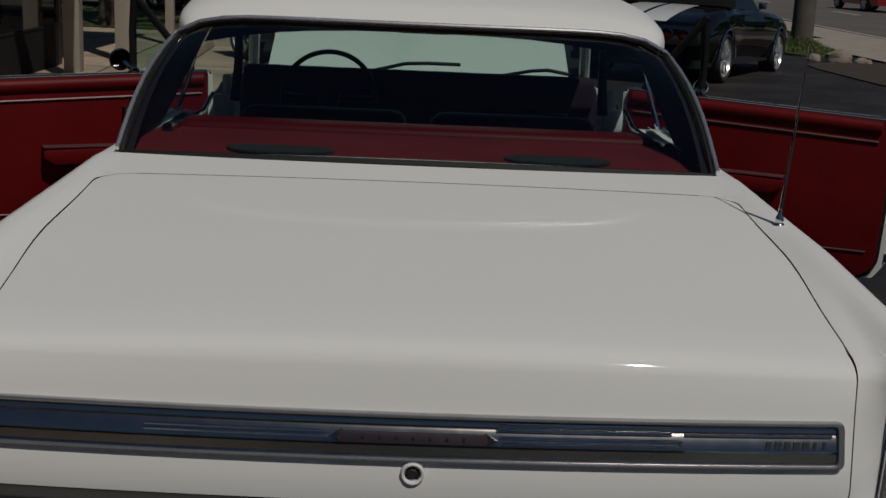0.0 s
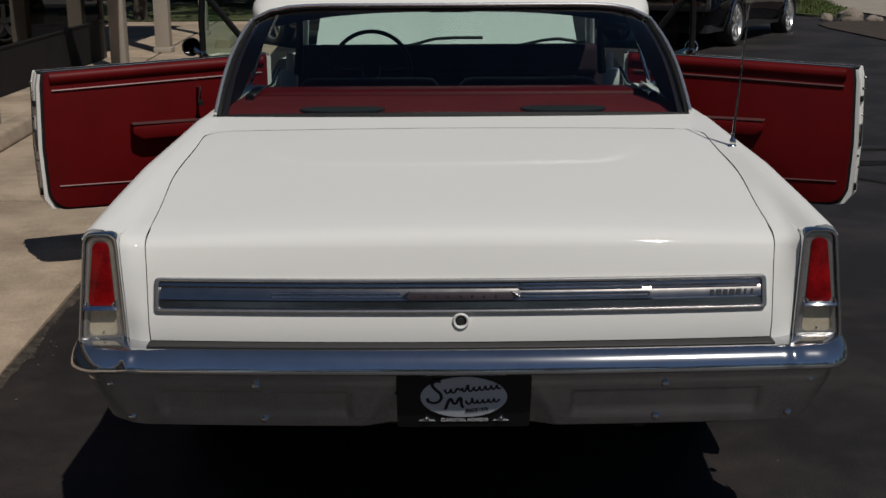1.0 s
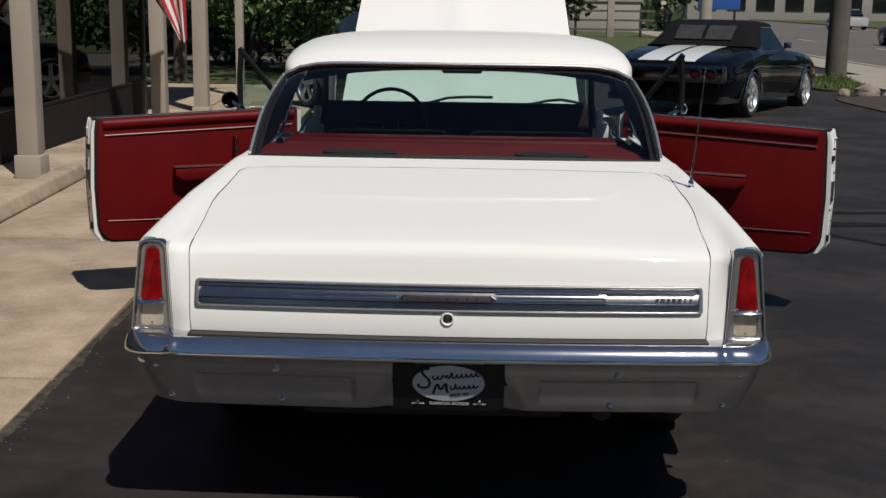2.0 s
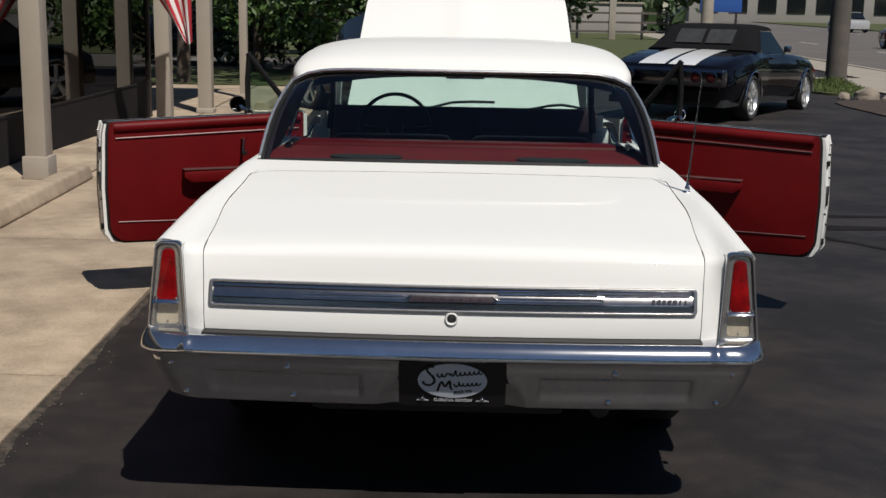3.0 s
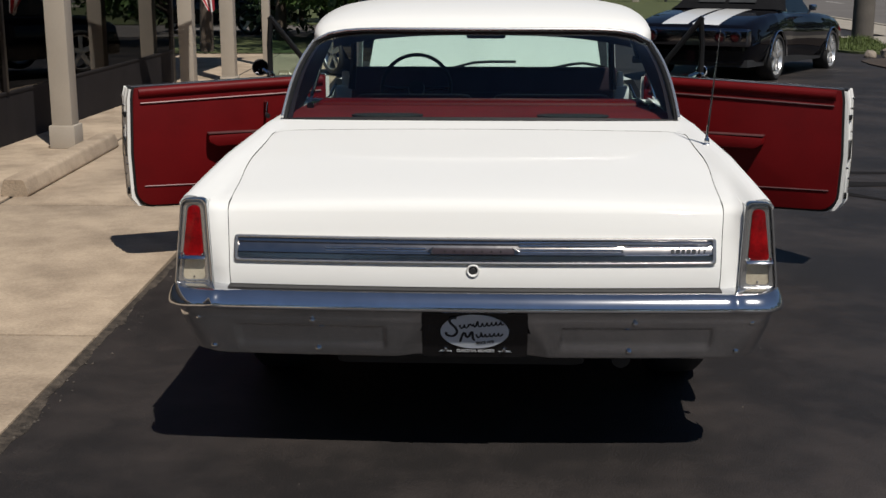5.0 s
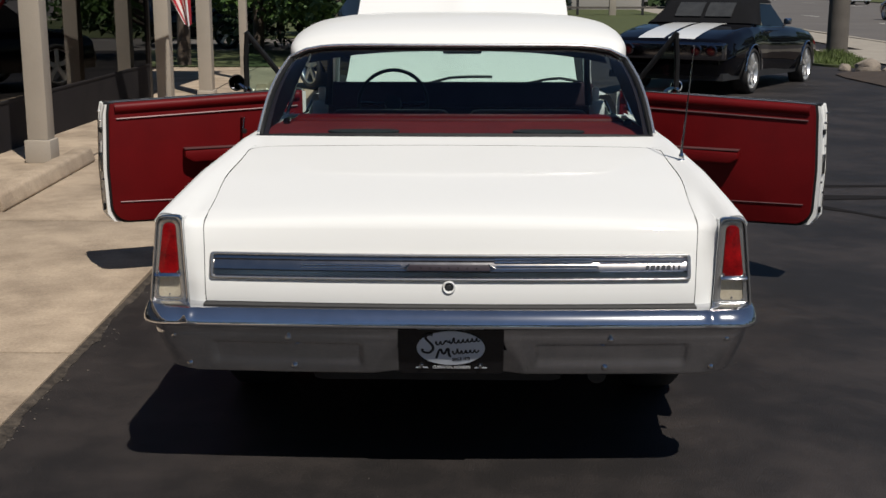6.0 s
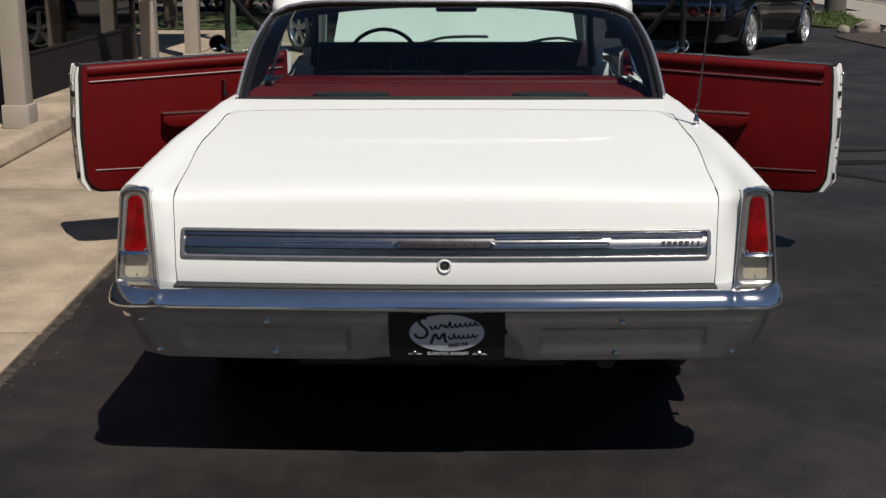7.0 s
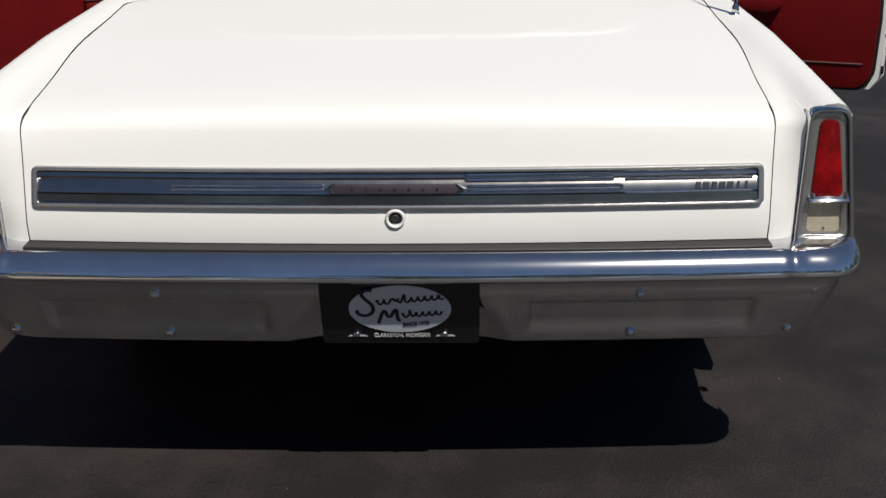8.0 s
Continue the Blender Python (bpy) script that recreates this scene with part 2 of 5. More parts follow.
BRONZE = material("dark_bronze_frame", (0.018, 0.014, 0.013), 0.45, 0.3, spread=0.3, scale=6)
SHOPGLASS = glass("dark_shop_glass", (0.30, 0.29, 0.28), 0.0, 2.3)
# Dark colour stands in for the shade inside the shop.
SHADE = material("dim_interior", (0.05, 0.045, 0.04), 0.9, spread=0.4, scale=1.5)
KNEE = material("dark_knee_wall", (0.028, 0.025, 0.026), 0.85, spread=0.3, scale=3, spec=0.1)
front = thing("shop_front", (-4.5, 5, 0), "dark glazed shop front on a low dark wall", "building", kind="structure")
WX = -4.27
for y0, y1 in ((-6, -3.2), (-3.2, -0.4), (-0.4, 2.4), (2.4, 4.8), (4.8, 7.3), (7.3, 13.0)):
    part("pane", box(WX - 0.02, WX - 0.01, y0 + 0.025, y1 - 0.025, 0.47, 3.0), SHOPGLASS, front, smooth=False)
    part("mullion", box(WX - 0.06, WX + 0.02, y1 - 0.025, y1 + 0.025, 0.47, 3.0, 0.004), BRONZE, front)
    part("knee_wall", box(WX - 0.08, WX, y0 + 0.002, y1 - 0.002, -0.10, 0.44), KNEE, front)
part("sill", box(WX - 0.08, WX + 0.006, -6, 13.0, 0.44, 0.47, 0.005), KNEE, front)
part("end_wall", box(WX - 6, WX - 0.02, 13.03, 13.2, -0.1, 3.0), BRONZE, front)
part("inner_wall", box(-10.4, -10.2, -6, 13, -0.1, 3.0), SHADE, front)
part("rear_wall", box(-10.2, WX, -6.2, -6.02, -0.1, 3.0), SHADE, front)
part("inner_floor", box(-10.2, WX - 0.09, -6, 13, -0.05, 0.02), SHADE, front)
part("canopy", box(-10.4, -3.55, -6.2, 17.2, 3.03, 3.3, 0.02), STUCCO, front)
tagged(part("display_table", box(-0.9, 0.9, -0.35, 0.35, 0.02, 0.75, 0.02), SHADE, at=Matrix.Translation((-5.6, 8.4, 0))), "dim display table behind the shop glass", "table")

# ---- road, verges and planting beyond ----
LEAF = material("leaf", (0.07, 0.13, 0.025), 0.55, base2=(0.03, 0.065, 0.012), scale=1.2, fine=9, random=0.0)
LEAF2 = material("dark_leaf", (0.04, 0.075, 0.02), 0.6, base2=(0.018, 0.035, 0.01), scale=1.0, fine=9)
BARK = material("bark", (0.10, 0.075, 0.055), 0.9, base2=(0.05, 0.038, 0.03), scale=6, fine=40, bump=0.8)
POLEWOOD = material("weathered_pole", (0.12, 0.105, 0.09), 0.9, base2=(0.08, 0.07, 0.06), scale=3, fine=60, bump=0.5)
ROCK = material("pale_rock", (0.32, 0.265, 0.21), 0.9, base2=(0.15, 0.125, 0.10), scale=5, fine=40, bump=0.8)
KERB = material("kerb_concrete", (0.36, 0.32, 0.26), 0.85, base2=(0.26, 0.23, 0.19), scale=2, fine=60, bump=0.3)
tagged(part("road", sheet(11.5, 31, -150, 300, 0.012, 1, 60), ROADGREY), "wide worn grey road with pale lane lines", "road", kind="structure")
LINE = material("road_marking", (0.6, 0.58, 0.52), 0.7, spread=0.2, scale=3)
marks = thing("road_markings", (21, 40, 0), "pale broken lane lines on the road", "marking", kind="structure")
for y in range(-40, 200, 12):
    for x in (16.5, 26.0):
        part("dash", sheet(x - 0.07, x + 0.07, y, y + 3.2, 0.018), LINE, marks)
tagged(part("kerb", merge(*[box(11.3, 11.5, a, b, land(0, (a + b) / 2) - 0.1, land(0, (a + b) / 2) + 0.06, 0.02) for a, b in ((27, 45), (45, 90), (90, 200), (-100, -2))]), KERB), "pale concrete kerb along the road", "kerb", kind="structure")
tagged(part("footpath", sheet(9.6, 11.3, 27, 200, 0.03, 1, 40), KERB), "pale concrete footpath beside the road", "footpath", kind="structure")
tagged(part("path_corner", sheet(8.3, 11.3, 19.4, 27, 0.03, 1, 4), KERB), "pale paved corner between bed and road", "footpath", kind="structure")
tagged(part("verge", sheet(4.5, 9.6, 33, 200, 0.03, 1, 40), GRASS), "mown grass verge beside the road", "lawn", kind="structure")
tagged(part("side_drive", sheet(-60, 4.5, 26.5, 33, 0.008, 1, 4), ROADGREY), "pale side drive behind the porch", "road", kind="structure")
tagged(part("lawn", sheet(-40, -2.6, 20.2, 26.4, 0.03, 1, 4), GRASS), "green lawn beyond the porch columns", "lawn", kind="structure")
tagged(part("back_lawn", sheet(-90, 4.5, 33, 120, 0.03, 1, 12), GRASS), "green lawn under the far trees", "lawn", kind="structure")
tagged(part("far_verge", sheet(31, 120, -150, 300, 0.08, 1, 30), GRASS), "grass on the far side of the road", "lawn", kind="structure")


def leaves(centres, count, size, seed, flat=0.8):
    """Many small folded leaves scattered through round clumps."""
    rng = np.random.default_rng(seed)
    verts, faces = [], []
    weights = np.array([c[3] ** 2 for c in centres])
    picks = rng.choice(len(centres), count, p=weights / weights.sum())
    for c in picks:
        x, y, z, r = centres[c]
        d = rng.normal(size=3)
        d /= np.linalg.norm(d)
        p = np.array((x, y, z)) + d * r * rng.uniform(0.55, 1.05) * (1, 1, flat)
        a = rng.normal(size=3)
        a /= np.linalg.norm(a)
        b = np.cross(a, d + rng.normal(size=3) * 0.6)
        b /= np.linalg.norm(b) + 1e-6
        q = size * rng.uniform(0.6, 1.3)
        k = len(verts)
        verts += [tuple(p - a * q), tuple(p + b * q * 0.45), tuple(p + a * q), tuple(p - b * q * 0.45)]
        faces.append((k, k + 1, k + 2, k + 3))
    me = bpy.data.meshes.new("leaves")
    me.from_pydata(verts, [], faces)
    return me


def tree(name, x, y, height, spread, low, count, size, seed, mat, label, clumps=26, trunk=0.14):
    rng = np.random.default_rng(seed)
    z0 = land(x, y)
    t = thing(name, (x, y, z0), label, "tree")
    limbs = [tube([(x, y, z0 - 0.05), (x + 0.05, y, z0 + height * 0.3), (x - 0.04, y + 0.05, z0 + height * 0.8)], [trunk, trunk * 0.75, trunk * 0.25], 10)]
    cs = []
    for k in range(clumps):
        f = rng.uniform(0, 1)
        a = rng.uniform(0, 2 * math.pi)
        zz = low + (height - low) * f
        rr = spread * math.sqrt(max(0.05, 1 - (2 * f - 0.75) ** 2)) * math.sqrt(rng.uniform(0.15, 1))
        c = (x + rr * math.cos(a), y + rr * math.sin(a), z0 + zz)
        cs.append((*c, spread * rng.uniform(0.22, 0.42)))
        if k % 3 == 0:
            limbs.append(tube([(x, y, z0 + max(0.3, zz * 0.6)), ((x + c[0]) / 2, (y + c[1]) / 2, z0 + zz * 0.85), c], [trunk * 0.4, trunk * 0.25, trunk * 0.1], 6))
    part("trunk", merge(*limbs), BARK, t)
    part("crown", leaves(cs, count, size, seed + 1), mat, t, smooth=False)
    return t


tree("tree", -1.6, 23.6, 6.5, 2.5, 0.9, 9000, 0.10, 11, LEAF, "leafy green tree with low dense branches", 34)
tree("tree", -4.9, 25.0, 6.0, 2.0, 1.1, 5000, 0.11, 12, LEAF, "leafy green tree behind the porch columns", 24)
# Added out of view: its crown only throws shade on the lawn.
tree("tree", -5.6, 20.6, 7.5, 3.3, 2.9, 5000, 0.13, 15, LEAF2, "unseen tree added beside the lawn to shade it", 26)
tree("tree", -9.5, 27.5, 8.0, 3.2, 1.5, 5000, 0.15, 13, LEAF2, "tall dark green tree beyond the lawn", 26)
tree("tree", 1.8, 38, 8.5, 3.4, 1.8, 5000, 0.17, 14, LEAF2, "tall dark green tree beyond the lawn", 26)
for x, y, h, k in ((-9.0, 33.5, 5.0, 61), (-6.0, 35.0, 5.5, 62), (-3.2, 34.5, 4.6, 63), (-12.5, 34.0, 5.5, 64), (-0.4, 36.5, 4.5, 65), (-3.9, 27.2, 2.6, 66), (-1.9, 28.2, 3.0, 67)):
    tree("shrub", x, y, h, 2.6, 0.3, 3600, 0.14, k, LEAF2, "tall dark shrub behind the lawn", 24, 0.08)
for k, (x, y) in enumerate(((36, 8), (38, 18), (37, 30), (39, 42), (36, -4), (38, -16), (37, 56), (40, 72))):
    tree("tree", x, y, 10 + k % 3, 4.6, 1.6, 2600, 0.34, 30 + k, LEAF2 if k % 2 else LEAF, "broad green street tree across the road", 22, 0.2)


def far_wood(x0, y0, x1, y1, n, seed, label, top=11):
    rng = np.random.default_rng(seed)
    cs = []
    for k in range(n):
        f = rng.uniform(0, 1)
        cs.append((x0 + (x1 - x0) * f + rng.normal() * 3, y0 + (y1 - y0) * f + rng.normal() * 3, rng.uniform(0.5, top), rng.uniform(1.5, 3.4)))
    tagged(part("far_trees", leaves(cs, n * 130, 0.6, seed), LEAF2, smooth=False), label, "trees", kind="stuff")


far_wood(-70, 62, 8, 75, 90, 51, "dark green wood beyond the lawn")
far_wood(8, 190, 90, 170, 80, 52, "dark green trees at the end of the road")
far_wood(60, 160, 75, -80, 110, 53, "dark green trees behind the road")
# Unseen row, added tall and near so the chrome reflects less bright sky.
far_wood(-60, -45, 70, -48, 190, 54, "unseen dark trees added behind the yard to darken reflections", 19)

pole = thing("utility_pole", (8.02, 23.8, land(0, 23.8)), "thick weathered wooden utility pole in a grass island", "pole")
part("shaft", lathe([(0.0, -0.1), (0.23, -0.1), (0.21, 3), (0.17, 9), (0.0, 9)], 20, "z", (8.02, 23.8, land(0, 23.8))), POLEWOOD, pole)
isle = [(7.5 + 0.85 * math.cos(a) * (1 + 0.1 * math.sin(3 * a)), 22.6 + 2.3 * math.sin(a) * (1 + 0.1 * math.cos(2 * a))) for a in np.linspace(0, 2 * math.pi, 28)[:-1]]
tagged(part("island", prism([(x, y, land(0, y) - 0.05) for x, y in isle], (0, 0, 0.10), 0.02), GRASS), "small grass island round the pole", "lawn", kind="structure")
rng = np.random.default_rng(91)
verts, faces = [], []
for k in range(5200):
    a, q = rng.uniform(0, 6.283), math.sqrt(rng.uniform(0, 1))
    x, y = 7.45 + 0.75 * q * math.cos(a), 22.6 + 2.0 * q * math.sin(a)
    h = rng.uniform(0.03, 0.09) + 0.16 * math.exp(-((x - 7.85) ** 2 + (y - 23.4) ** 2) / 0.3)
    t, lean = rng.uniform(0, 6.283), rng.uniform(0.1, 0.6) * h
    z, w, b = land(0, y) + 0.04, 0.012, len(verts)
    verts += [(x - w * math.cos(t), y - w * math.sin(t), z), (x + w * math.cos(t), y + w * math.sin(t), z), (x - lean * math.sin(t), y + lean * math.cos(t), z + h)]
    faces.append((b, b + 1, b + 2))
me = bpy.data.meshes.new("grass_blades")
me.from_pydata(verts, [], faces)
BLADE = material("grass_blade", (0.11, 0.15, 0.03), 0.7, base2=(0.055, 0.075, 0.018), scale=2, fine=20)
tagged(part("grass_blades", me, BLADE, smooth=False), "long grass round the foot of the pole", "grass", kind="stuff")
mul = [(10.4 + 4.0 * math.copysign(abs(math.cos(a)) ** 0.4, math.cos(a)) * (1 + 0.02 * math.sin(3 * a)), 16.4 + 3.1 * math.copysign(abs(math.sin(a)) ** 0.45, math.sin(a))) for a in np.linspace(0, 2 * math.pi, 24)[:-1]]
tagged(part("mulch_bed", prism([(x, y, land(0, y) - 0.05) for x, y in mul], (0, 0, 0.075), 0.02), SOIL), "brown mulch bed beside the pole", "bed", kind="structure")


def boulder(x, y, sx, sy, sz, seed):
    rng = np.random.default_rng(seed)
    bm = bmesh.new()
    bmesh.ops.create_icosphere(bm, subdivisions=3, radius=1)
    for v in bm.verts:
        k = 1 + 0.28 * noise.noise(v.co * 1.7 + Vector((seed, 0, 0))) + 0.08 * noise.noise(v.co * 5)
        v.co = Vector((v.co.x * sx * k + x, v.co.y * sy * k + y, max(v.co.z, -0.5) * sz * k + land(0, y) + sz * 0.35))
    return tagged(part("boulder", bm, ROCK), "pale rough boulder on the ground", "rock", "landscape rocks")


boulder(7.32, 19.4, 0.25, 0.21, 0.17, 3)
boulder(7.72, 19.3, 0.15, 0.15, 0.08, 4)
boulder(6.98, 19.65, 0.11, 0.11, 0.10, 5)

SIGNBLUE = material("blue_sign", (0.03, 0.10, 0.35), 0.4, spread=0.1)
lampp = thing("lamp_post", (11.0, 55.0, land(0, 55)), "pale concrete lamp post beside the road", "lamp post")
part("shaft", lathe([(0.0, -0.1), (0.30, -0.1), (0.27, 4), (0.22, 9), (0.0, 9)], 16, "z", (11.0, 55.0, land(0, 55))), KERB, lampp)
sign = thing("street_sign", (15.5, 75, land(0, 75)), "blue roadside sign on two posts", "sign")
part("board", box(14.3, 16.9, 75, 75.1, 1.2, 2.5, 0.03), SIGNBLUE, sign)
part("post", box(14.5, 14.65, 75.02, 75.08, -0.2, 1.2), DARK, sign)
part("post", box(16.5, 16.65, 75.02, 75.08, -0.2, 1.2), DARK, sign)

# Flag hanging from a slanted staff on the porch.
FLAGRED, FLAGWHITE = material("flag_red", (0.42, 0.02, 0.03), 0.8, spread=0.1, scale=6), material("flag_white", (0.72, 0.70, 0.68), 0.8, spread=0.06, scale=6)
flag = thing("flag", (-3.7, 10.5, 1.1), "red and white striped flag hanging from a slanted staff", "flag")


def cloth(u, v):
    """u across the stripes, v down from the staff; the folds gather towards the tip."""
    x0 = -4.08 + 1.0 * u
    x1 = -3.15 + 0.07 * (u - 0.5)
    k = v ** 0.95
    return Vector((x0 + (x1 - x0) * k, 10.5 + 0.05 * math.sin(10 * u + 3 * v) * (0.3 + v), (2.30 + (x0 + 4.24) * 0.4) * (1 - v) + (1.02 + 0.15 * abs(u - 0.6)) * v))


for k in range(9):
    a, b = k / 9, (k + 1) / 9
    part("stripe", thick(grid([[cloth(a + (b - a) * i / 3, v) for i in range(4)] for v in np.linspace(0, 1, 16)]), 0.003), FLAGRED if k % 2 == 0 else FLAGWHITE, flag)
part("staff", tube([(-4.26, 10.5, 2.30), (-2.9, 10.5, 2.85)], 0.014, 8), SATIN, flag)

# Dark ribbons that paint soft bands of shadow across the lot.
SHADOWBAND = material("shadow_band", (0.015, 0.0135, 0.0135), 0.95, spec=0.15, spread=0.4, scale=9)


def dark_band(x0, y0, x1, y1, w, lift=0.004, wave=0.03):
    d = Vector((x1 - x0, y1 - y0, 0))
    n = Vector((-d.y, d.x, 0)).normalized()
    rows = []
    for f in np.linspace(0, 1, 14):
        c = Vector((x0, y0, 0)) + d * f + n * wave * (math.sin(11 * f + x0) + 0.5 * math.sin(31 * f + y0))
        h = w / 2 * (0.7 + 0.3 * math.sin(17 * f + y0))
        rows.append([(c.x - n.x * h, c.y - n.y * h, land(0, c.y - n.y * h) + lift), (c.x + n.x * h, c.y + n.y * h, land(0, c.y + n.y * h) + lift)])
    return grid(rows)


tagged(part("dark_band", dark_band(1.4, 5.95, 7.5, 6.35, 0.20), SHADOWBAND), "dark band painted as shadow across the asphalt", "seam", kind="structure")
tagged(part("dark_band", dark_band(1.4, 5.50, 7.5, 5.62, 0.26), SHADOWBAND), "dark band painted as shadow across the asphalt", "seam", kind="structure")
tagged(part("dark_band", dark_band(2.3, 5.45, 3.6, 3.6, 0.12), SHADOWBAND), "dark band painted as shadow across the asphalt", "seam", kind="structure")

# Hairline cracks in the walkway.
CRACK = material("crack_dirt", (0.085, 0.066, 0.048), 0.95, spread=0.4, scale=30, spec=0.1)
for x0, y0, x1, y1, w in ((-1.62, 2.55, -2.95, 2.95, 0.010), (-1.56, 0.25, -2.4, 0.62, 0.012), (-2.4, 0.62, -3.0, 0.5, 0.007), (-2.1, 4.6, -2.6, 7.2, 0.010), (-3.3, 1.6, -4.2, 4.2, 0.010), (-1.9, 8.0, -3.2, 9.4, 0.012), (-1.50, -0.55, -1.95, -0.2, 0.012)):
    tagged(part("crack", dark_band(x0, y0, x1, y1, w, 0.0135, 0.018), CRACK), "thin dark crack across a concrete slab", "crack", kind="structure")

# Worn margin where the slabs meet the lot: a ragged band of dirt, and crumbs of stone.
DIRT = material("packed_dirt", (0.11, 0.09, 0.072), 0.95, base2=(0.028, 0.024, 0.021), scale=14, fine=120, bump=0.6, mid=40, lo=0.8, hi=1.3, spec=0.2)


def margin(x, y):
    """A point x metres out from the slabs' edge."""
    return (-1.529 + SKEW * (y - 0.8) + x, y)


rows = []
for y in np.arange(-3.0, 9.0, 0.012):
    w = 0.022 + 0.055 * max(0.0, noise.noise((0, y * 1.7, 3)) + 0.25) + 0.016 * noise.noise((5, y * 9, 0)) + 0.004 * noise.noise((9, y * 40, 0))
    inner, rim = margin(-0.002, y), margin(max(0.004, w), y)
    rows.append([(*inner, land(0, y) + 0.009), (*margin(0.4 * max(0.004, w), y), land(0, y) + 0.006), (*rim, land(0, y) + 0.0015)])
tagged(part("dirt_margin", grid(rows), DIRT), "ragged strip of packed dirt along the slabs", "dirt", kind="structure")
rng = np.random.default_rng(77)
verts, faces = [], []
for k in range(620):
    if k < 520:
        y = rng.uniform(-2.5, 6.0)
        off = abs(rng.normal()) * 0.05
        x, lift = margin(off - 0.01, y)[0], 0.003
    else:
        x, y, lift = rng.uniform(-1.5, 3.2), rng.uniform(-2.5, 5.5), 0.0
    r = rng.uniform(0.002, 0.0065) if k < 520 else rng.uniform(0.002, 0.004)
    z = land(0, y) + lift
    b = len(verts)
    a0 = rng.uniform(0, 6.28)
    for j in range(4):
        verts.append((x + r * math.cos(a0 + j * 1.57) * rng.uniform(0.7, 1.3), y + r * math.sin(a0 + j * 1.57) * rng.uniform(0.7, 1.3), z))
    verts.append((x, y, z + r * rng.uniform(0.5, 1.0)))
    faces += [(b + j, b + (j + 1) % 4, b + 4) for j in range(4)]
me = bpy.data.meshes.new("gravel")
me.from_pydata(verts, [], faces)
GRAVEL = material("stone_crumbs", (0.12, 0.10, 0.082), 0.9, base2=(0.04, 0.036, 0.032), scale=40)
tagged(part("gravel", me, GRAVEL, smooth=False), "loose stone crumbs along the paving edge", "gravel", kind="stuff")

# ---- the white coupe ----
car = thing("coupe", (0, 2.3, land(0, 2.3)), "white sixties two-door hardtop coupe with open doors and raised hood", "car")

BUMPERCHROME = material("worn_bumper_chrome", (0.67, 0.68, 0.71), 0.045, 0.97, spread=0.2, scale=7, fine=38, rough_spread=0.03, bump=0.006)
for worn, haze, weight in ((CHROME, 0.2, 0.8), (BUMPERCHROME, 0.2, 1.0), (SATIN, 0.22, 0.3)):
    shader = worn.node_tree.nodes["Principled BSDF"]
    shader.inputs["Coat Weight"].default_value, shader.inputs["Coat Roughness"].default_value = weight, haze
FILLER = material("dull_filler", (0.017, 0.016, 0.016), 0.5, spread=0.2, scale=12)
BRIGHTTRIM = material("polished_window_trim", (0.80, 0.80, 0.79), 0.27, 0.85, spread=0.1, scale=12, fine=120)
BEZEL = material("cast_bezel", (0.46, 0.45, 0.44), 0.26, 0.8, spread=0.2, scale=20, fine=200)
LID_W, LID_Y, SWEEP = 0.712, 1.04, 0.026


def zdeck(x, y):
    """Height of the tail's upper surface."""
    base = lerp(y, [0.0, 0.05, 0.085, 0.12, 0.2, 0.6, 1.04, 1.25], [0.868, 0.883, 0.893, 0.901, 0.911, 0.945, 0.974, 0.992])
    return base - lerp(y, [0.2, 0.9], [0.020, 0.007]) * (abs(x) / 0.75) ** 2


def crest_x(y):
    return lerp(y, [0.07, 0.3, 0.6, 0.95, 1.25, 2.2, 3.3, 4.6], [0.838, 0.833, 0.823, 0.804, 0.789, 0.80, 0.805, 0.79])


def crest_z(y):
    return lerp(y, [0.07, 0.6, 1.2, 2.2, 3.3, 4.6], [0.905, 0.952, 0.986, 0.968, 0.955, 0.905])


def lid_x(y):
    w = lerp(y, [0, 1.04], [LID_W, 0.741]) + 0.014 * math.sin(math.pi * smooth01(y, 0.12, 1.0)) ** 1.5
    k = min(1.0, max(0.0, (y - 0.96) / 0.08))
    return w - 0.08 * (1 - math.sqrt(max(0.0, 1 - k * k)))


def low_z(y):
    """Lower edge of the body's side, with the wheel openings."""
    z = lerp(y, [0.3, 0.42, 0.5], [0.60, 0.58, 0.36]) if y < 0.5 else lerp(y, [0.5, 0.6], [0.36, 0.30])
    for axle in (1.06, 3.86):
        d = abs(y - axle)
        if d < 0.365:
            z = max(z, (0.39 if axle < 2 else 0.33) + math.sqrt(0.365**2 - d * d))
    return z


def side_profile(y):
    """Points down the body's side from its crest."""
    xe, zc, zl = crest_x(y), crest_z(y), low_z(y)
    raw = [(xe - 0.026, zc - 0.002), (xe - 0.012, zc), (xe + 0.004, zc - 0.006), (xe + 0.016, zc - 0.022), ((xe + 0.9) / 2, zc - 0.085), (0.89, zc - 0.16),
           (0.902, 0.72), (0.904, 0.64), (0.897, 0.54), (0.882, 0.43), (0.86, 0.36), (0.835, 0.30)]
    tuck = 0.034 * (1 - smooth01(y, 0.05, 0.7))
    low = 0.10 * (1 - smooth01(y, 0.3, 0.55))
    return [(x - tuck * (x > xe + 0.02) - low * (1 - smooth01(z, 0.42, 0.64)), max(z, zl)) for x, z in raw]


TAIL_EDGE = [(0.135, 0.9025), (0.115, 0.9000), (0.093, 0.8955), (0.076, 0.888), (0.064, 0.876), (0.056, 0.860), (0.040, 0.80), (0.018, 0.73), (0.006, 0.69), (0.006, 0.640)]


